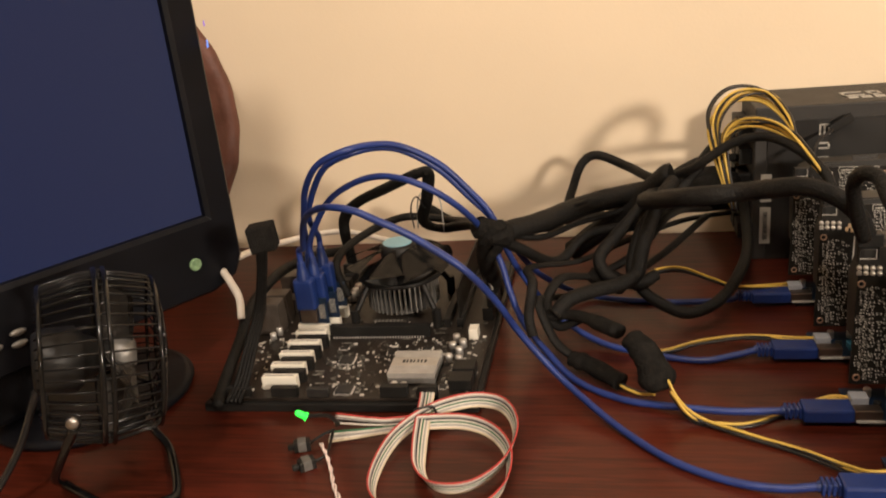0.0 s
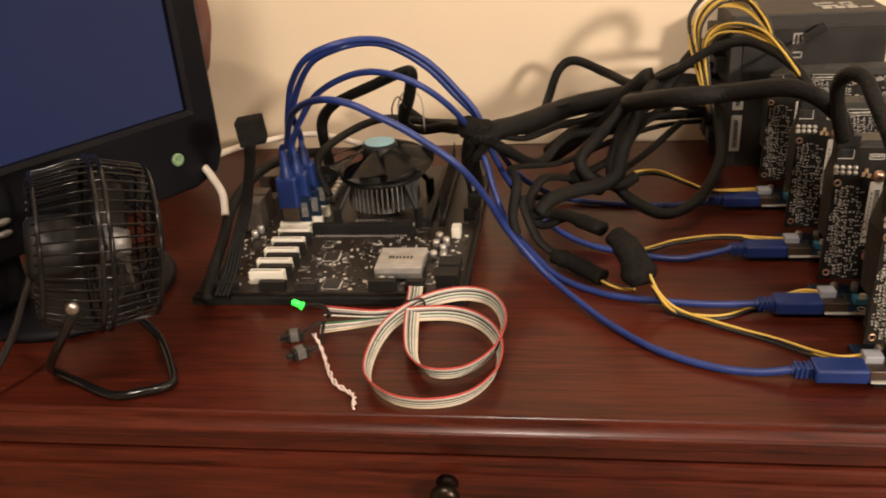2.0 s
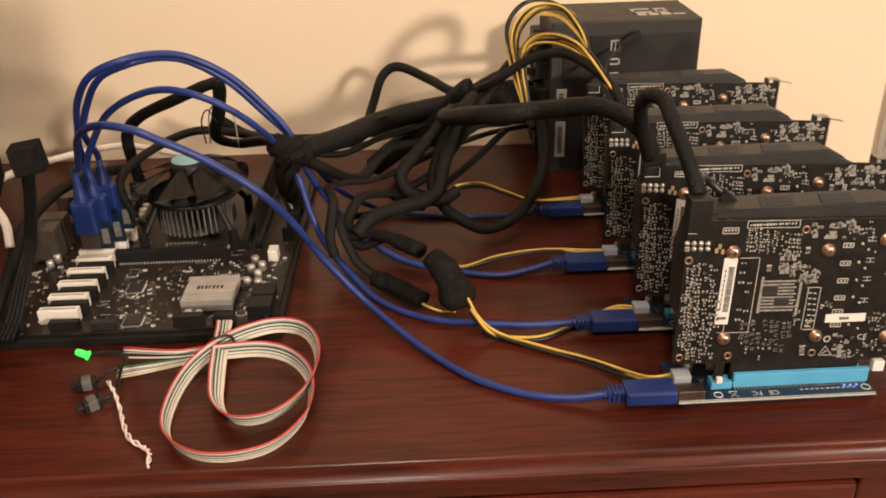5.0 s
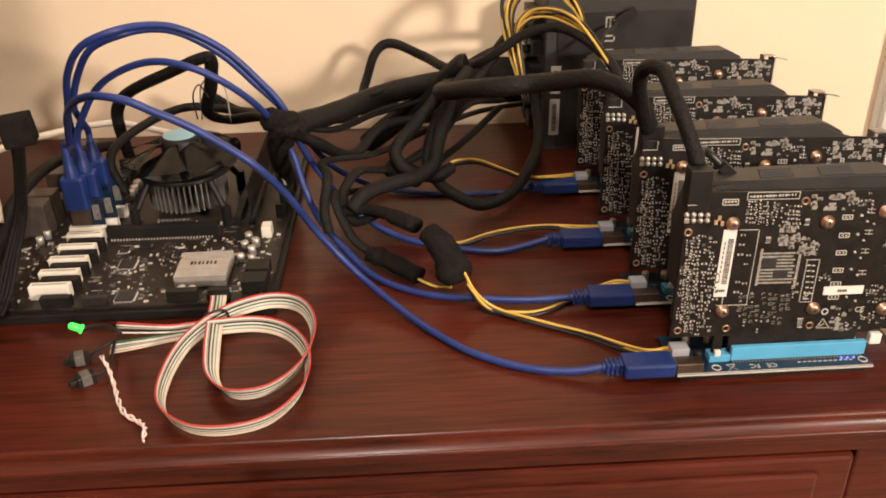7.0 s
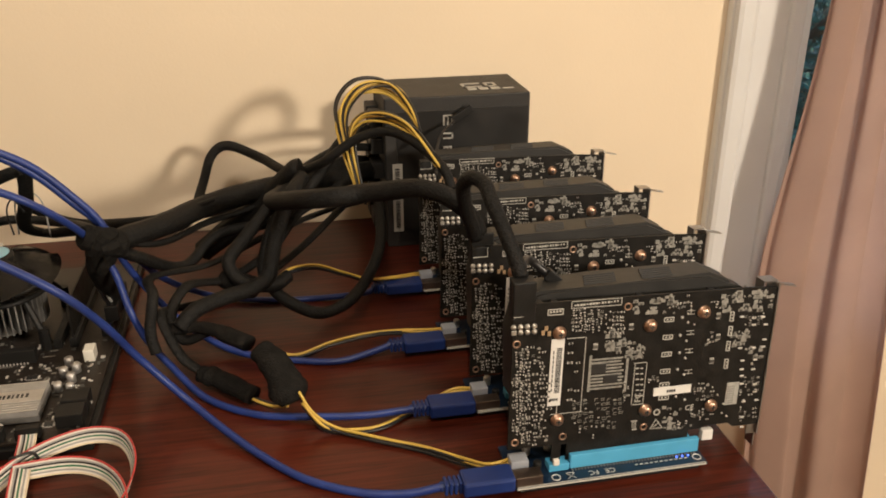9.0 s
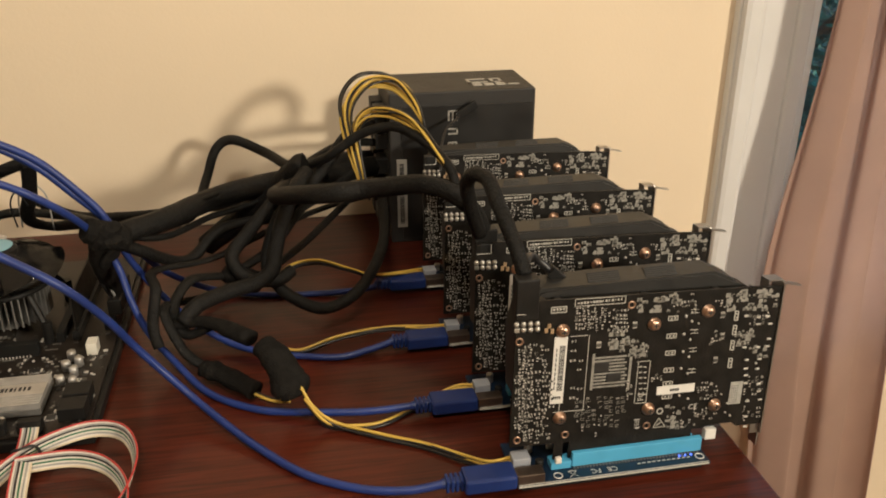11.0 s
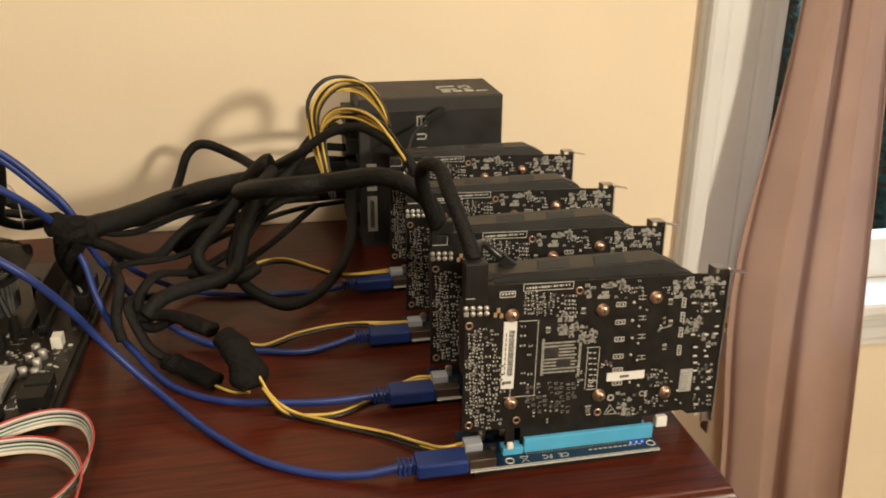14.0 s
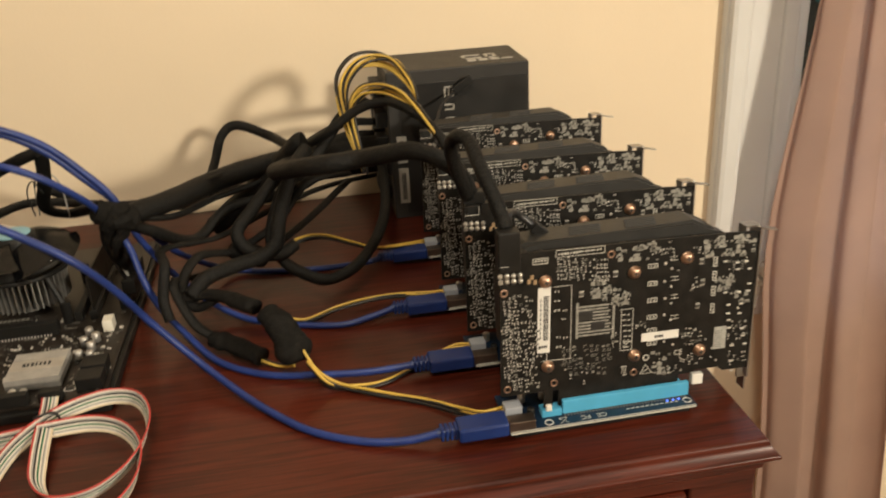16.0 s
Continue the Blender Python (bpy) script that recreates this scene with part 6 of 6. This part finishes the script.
# white cable curving behind the board, black connector on stalks
cable("white_cable", [(-0.306, 0.212, 0.050), (-0.309, 0.221, 0.066), (-0.322, 0.235, 0.077), (-0.333, 0.250, 0.082), (-0.340, 0.295, 0.075), (-0.344, 0.360, 0.060), (-0.343, 0.430, 0.042), (-0.327, 0.480, 0.031), (-0.295, 0.495, 0.027), (-0.24, 0.505, 0.008)], 0.0034, "white cable curving behind the motherboard", mat=WHITE_W, wobble=0)
dc = thing("upright_connector", (-0.285, 0.14, 0.0), "black connector standing on stiff black wires", "connector")
part("connector", cube(-0.2640, -0.2440, 0.161, 0.179, 0.1285, 0.1485, bevel=0.0012, m=Matrix.Translation((-0.255, 0.17, 0.138)) @ Matrix.Rotation(radians(-6), 4, "Y") @ Matrix.Rotation(radians(12), 4, "Z") @ Matrix.Translation((0.255, -0.17, -0.138))), VELCRO, dc)
for j in range(4):
    o = 0.0017 * (j - 1.5)
    part("wire", tube([(-0.257 + o, 0.171 + 0.3 * o, 0.128), (-0.263 + o, 0.176, 0.105), (-0.274 + 1.2 * o, 0.182, 0.070), (-0.284 + 1.6 * o, 0.172, 0.040), (-0.288 + 1.8 * o, 0.156, 0.020), (-0.291 + 2.0 * o, 0.140, 0.0105)], 0.0019, 7), SLEEVE, dc, smooth=True)
cable("left_board_cable", [(-0.300, 0.132, 0.012), (-0.304, 0.150, 0.016), (-0.306, 0.200, 0.034), (-0.308, 0.240, 0.050), (-0.300, 0.300, 0.058), (-0.285, 0.360, 0.050), (-0.262, 0.400, 0.040)], 0.0048, "dark cable bundle along the board's edge", SL)

DULL_SHELL = material("dull_metal_shell", (0.15, 0.145, 0.135), 0.5, 0.3, vary=0.2, scale=200)

# ---- front panel ribbon with light and switches ----
rib = thing("ribbon_cable", (-0.10, 0.07, 0.0), "striped ribbon cable coiled in loops on the dresser", "ribbon cable")
RP = [(-0.133, 0.147, 0.0175), (-0.1325, 0.140, 0.0155), (-0.132, 0.124, 0.012), (-0.128, 0.085, 0.009), (-0.122, 0.058, 0.0085), (-0.108, 0.041, 0.0085), (-0.085, 0.043, 0.009), (-0.067, 0.067, 0.010), (-0.062, 0.105, 0.011), (-0.074, 0.137, 0.011), (-0.098, 0.145, 0.011), (-0.126, 0.127, 0.0125), (-0.146, 0.100, 0.010), (-0.153, 0.066, 0.008), (-0.149, 0.033, 0.008),
      (-0.130, 0.012, 0.008), (-0.105, 0.007, 0.008), (-0.080, 0.016, 0.008), (-0.064, 0.042, 0.009), (-0.064, 0.076, 0.010), (-0.078, 0.103, 0.010), (-0.100, 0.116, 0.010), (-0.130, 0.116, 0.0095), (-0.165, 0.112, 0.008), (-0.200, 0.112, 0.007)]
RPS = spline(RP, 8)
NW = 10
COLS = (RED, WHITE_W, GREY_W, WIRE_BLACK, WHITE_W, GREEN_W, WHITE_W, GREY_W, WHITE_W, CREAM_W)
tracks = [[] for _ in range(NW)]
for i, p in enumerate(RPS):
    a, b = RPS[max(0, i - 1)], RPS[min(len(RPS) - 1, i + 1)]
    tan = (b - a).normalized()
    perp = Vector((tan.y, -tan.x, 0)).normalized()
    f = i / (len(RPS) - 1)
    lift = min(1.0, max(0.0, (f - 0.06) / 0.16))
    w = (perp * (1 - 0.62 * lift) + Vector((0, 0, 1)) * lift).normalized()
    for k in range(NW):
        q = p + w * (0.00115 * (4.5 - k))
        q.z = max(0.0012, q.z)
        if f > 0.95:
            q.z += 0
            q.y += (4.5 - k) * 0.0012 * (f - 0.95) / 0.05 + (0.004 if k < 5 else -0.005) * (f - 0.95) / 0.05
        tracks[k].append(q)
for k in range(NW):
    bm = bmesh.new()
    sweep(bm, tracks[k], 0.00066, 6)
    part("wire", bm, COLS[k], rib, smooth=True)
part("header_plug", cube(-0.1405, -0.1255, 0.145, 0.151, 0.0135, 0.0215, bevel=0.0005), BLACK, rib, "black header plug")
bm = tube([(-0.138, 0.121, 0.016), (-0.132, 0.116, 0.021), (-0.124, 0.120, 0.020), (-0.124, 0.127, 0.008), (-0.132, 0.128, 0.003), (-0.138, 0.124, 0.006)], 0.001, 6, True)
part("tie", bm, INK, rib, "thin black wire tie", smooth=True)
led = part("led_lead", tube([(-0.196, 0.112, 0.009), (-0.190, 0.098, 0.020), (-0.189, 0.078, 0.038), (-0.1955, 0.0595, 0.0490)], 0.0016, 8), BLACK, rib, smooth=True)
bm = bmesh.new()
turned(bm, (-0.1955, 0.0592, 0.0486), (-0.80, -0.2, 0.56), [(0, 0.0030), (0.0012, 0.0030), (0.0014, 0.0022), (0.0062, 0.0022), (0.0078, 0.0018), (0.0085, 0.0006)], 18)
part("led", bm, LED_G, rib, "bright green light", smooth=True)
for x, y, a in ((-0.2175, 0.0925, 20), (-0.2065, 0.0700, 35)):
    m4 = Matrix.Translation((x, y, 0.0)) @ Matrix.Rotation(radians(a), 4, "Z")
    s = part("switch", cube(-0.006, 0.006, -0.004, 0.004, 0.0, 0.0075, bevel=0.0006, m=m4), BLACK, rib, "small black push switch")
    part("switch_shell", cube(-0.0030, 0.0030, -0.0043, 0.0043, 0.0005, 0.0080, bevel=0.0003, m=m4), DULL_SHELL, s)
    bm = cube(-0.0105, -0.0055, -0.0018, 0.0018, 0.002, 0.0055, bevel=0.0005, m=m4)
    part("button", bm, BLACK, s)
    part("lead", tube([(x + 0.005, y + 0.002, 0.004), (x + 0.012, y + 0.010, 0.006), (-0.198, 0.108, 0.007)], 0.0012, 6), BLACK, rib, smooth=True)
tw = thing("twisted_wire", (-0.17, 0.04, 0.0), "twisted pair of pinkish white wires on the dresser", "wire")
PT = spline([(-0.200, 0.086, 0.010), (-0.193, 0.076, 0.006), (-0.186, 0.062, 0.003), (-0.180, 0.048, 0.0028), (-0.172, 0.034, 0.0028), (-0.161, 0.025, 0.0028), (-0.156, 0.019, 0.003), (-0.1545, 0.009, 0.002)], 10)
for s in (0, math.pi):
    bm = bmesh.new()
    sweep(bm, [p + Vector((0.0009 * math.cos(i * 0.52 + 0.6 * math.sin(i * 0.13) + s), 0.0006 * math.sin(i * 0.52 + s), 0.0009 * math.sin(i * 0.52 + s))) for i, p in enumerate(PT)], 0.0008, 6)
    part("wire", bm, PINK_W, tw, smooth=True)
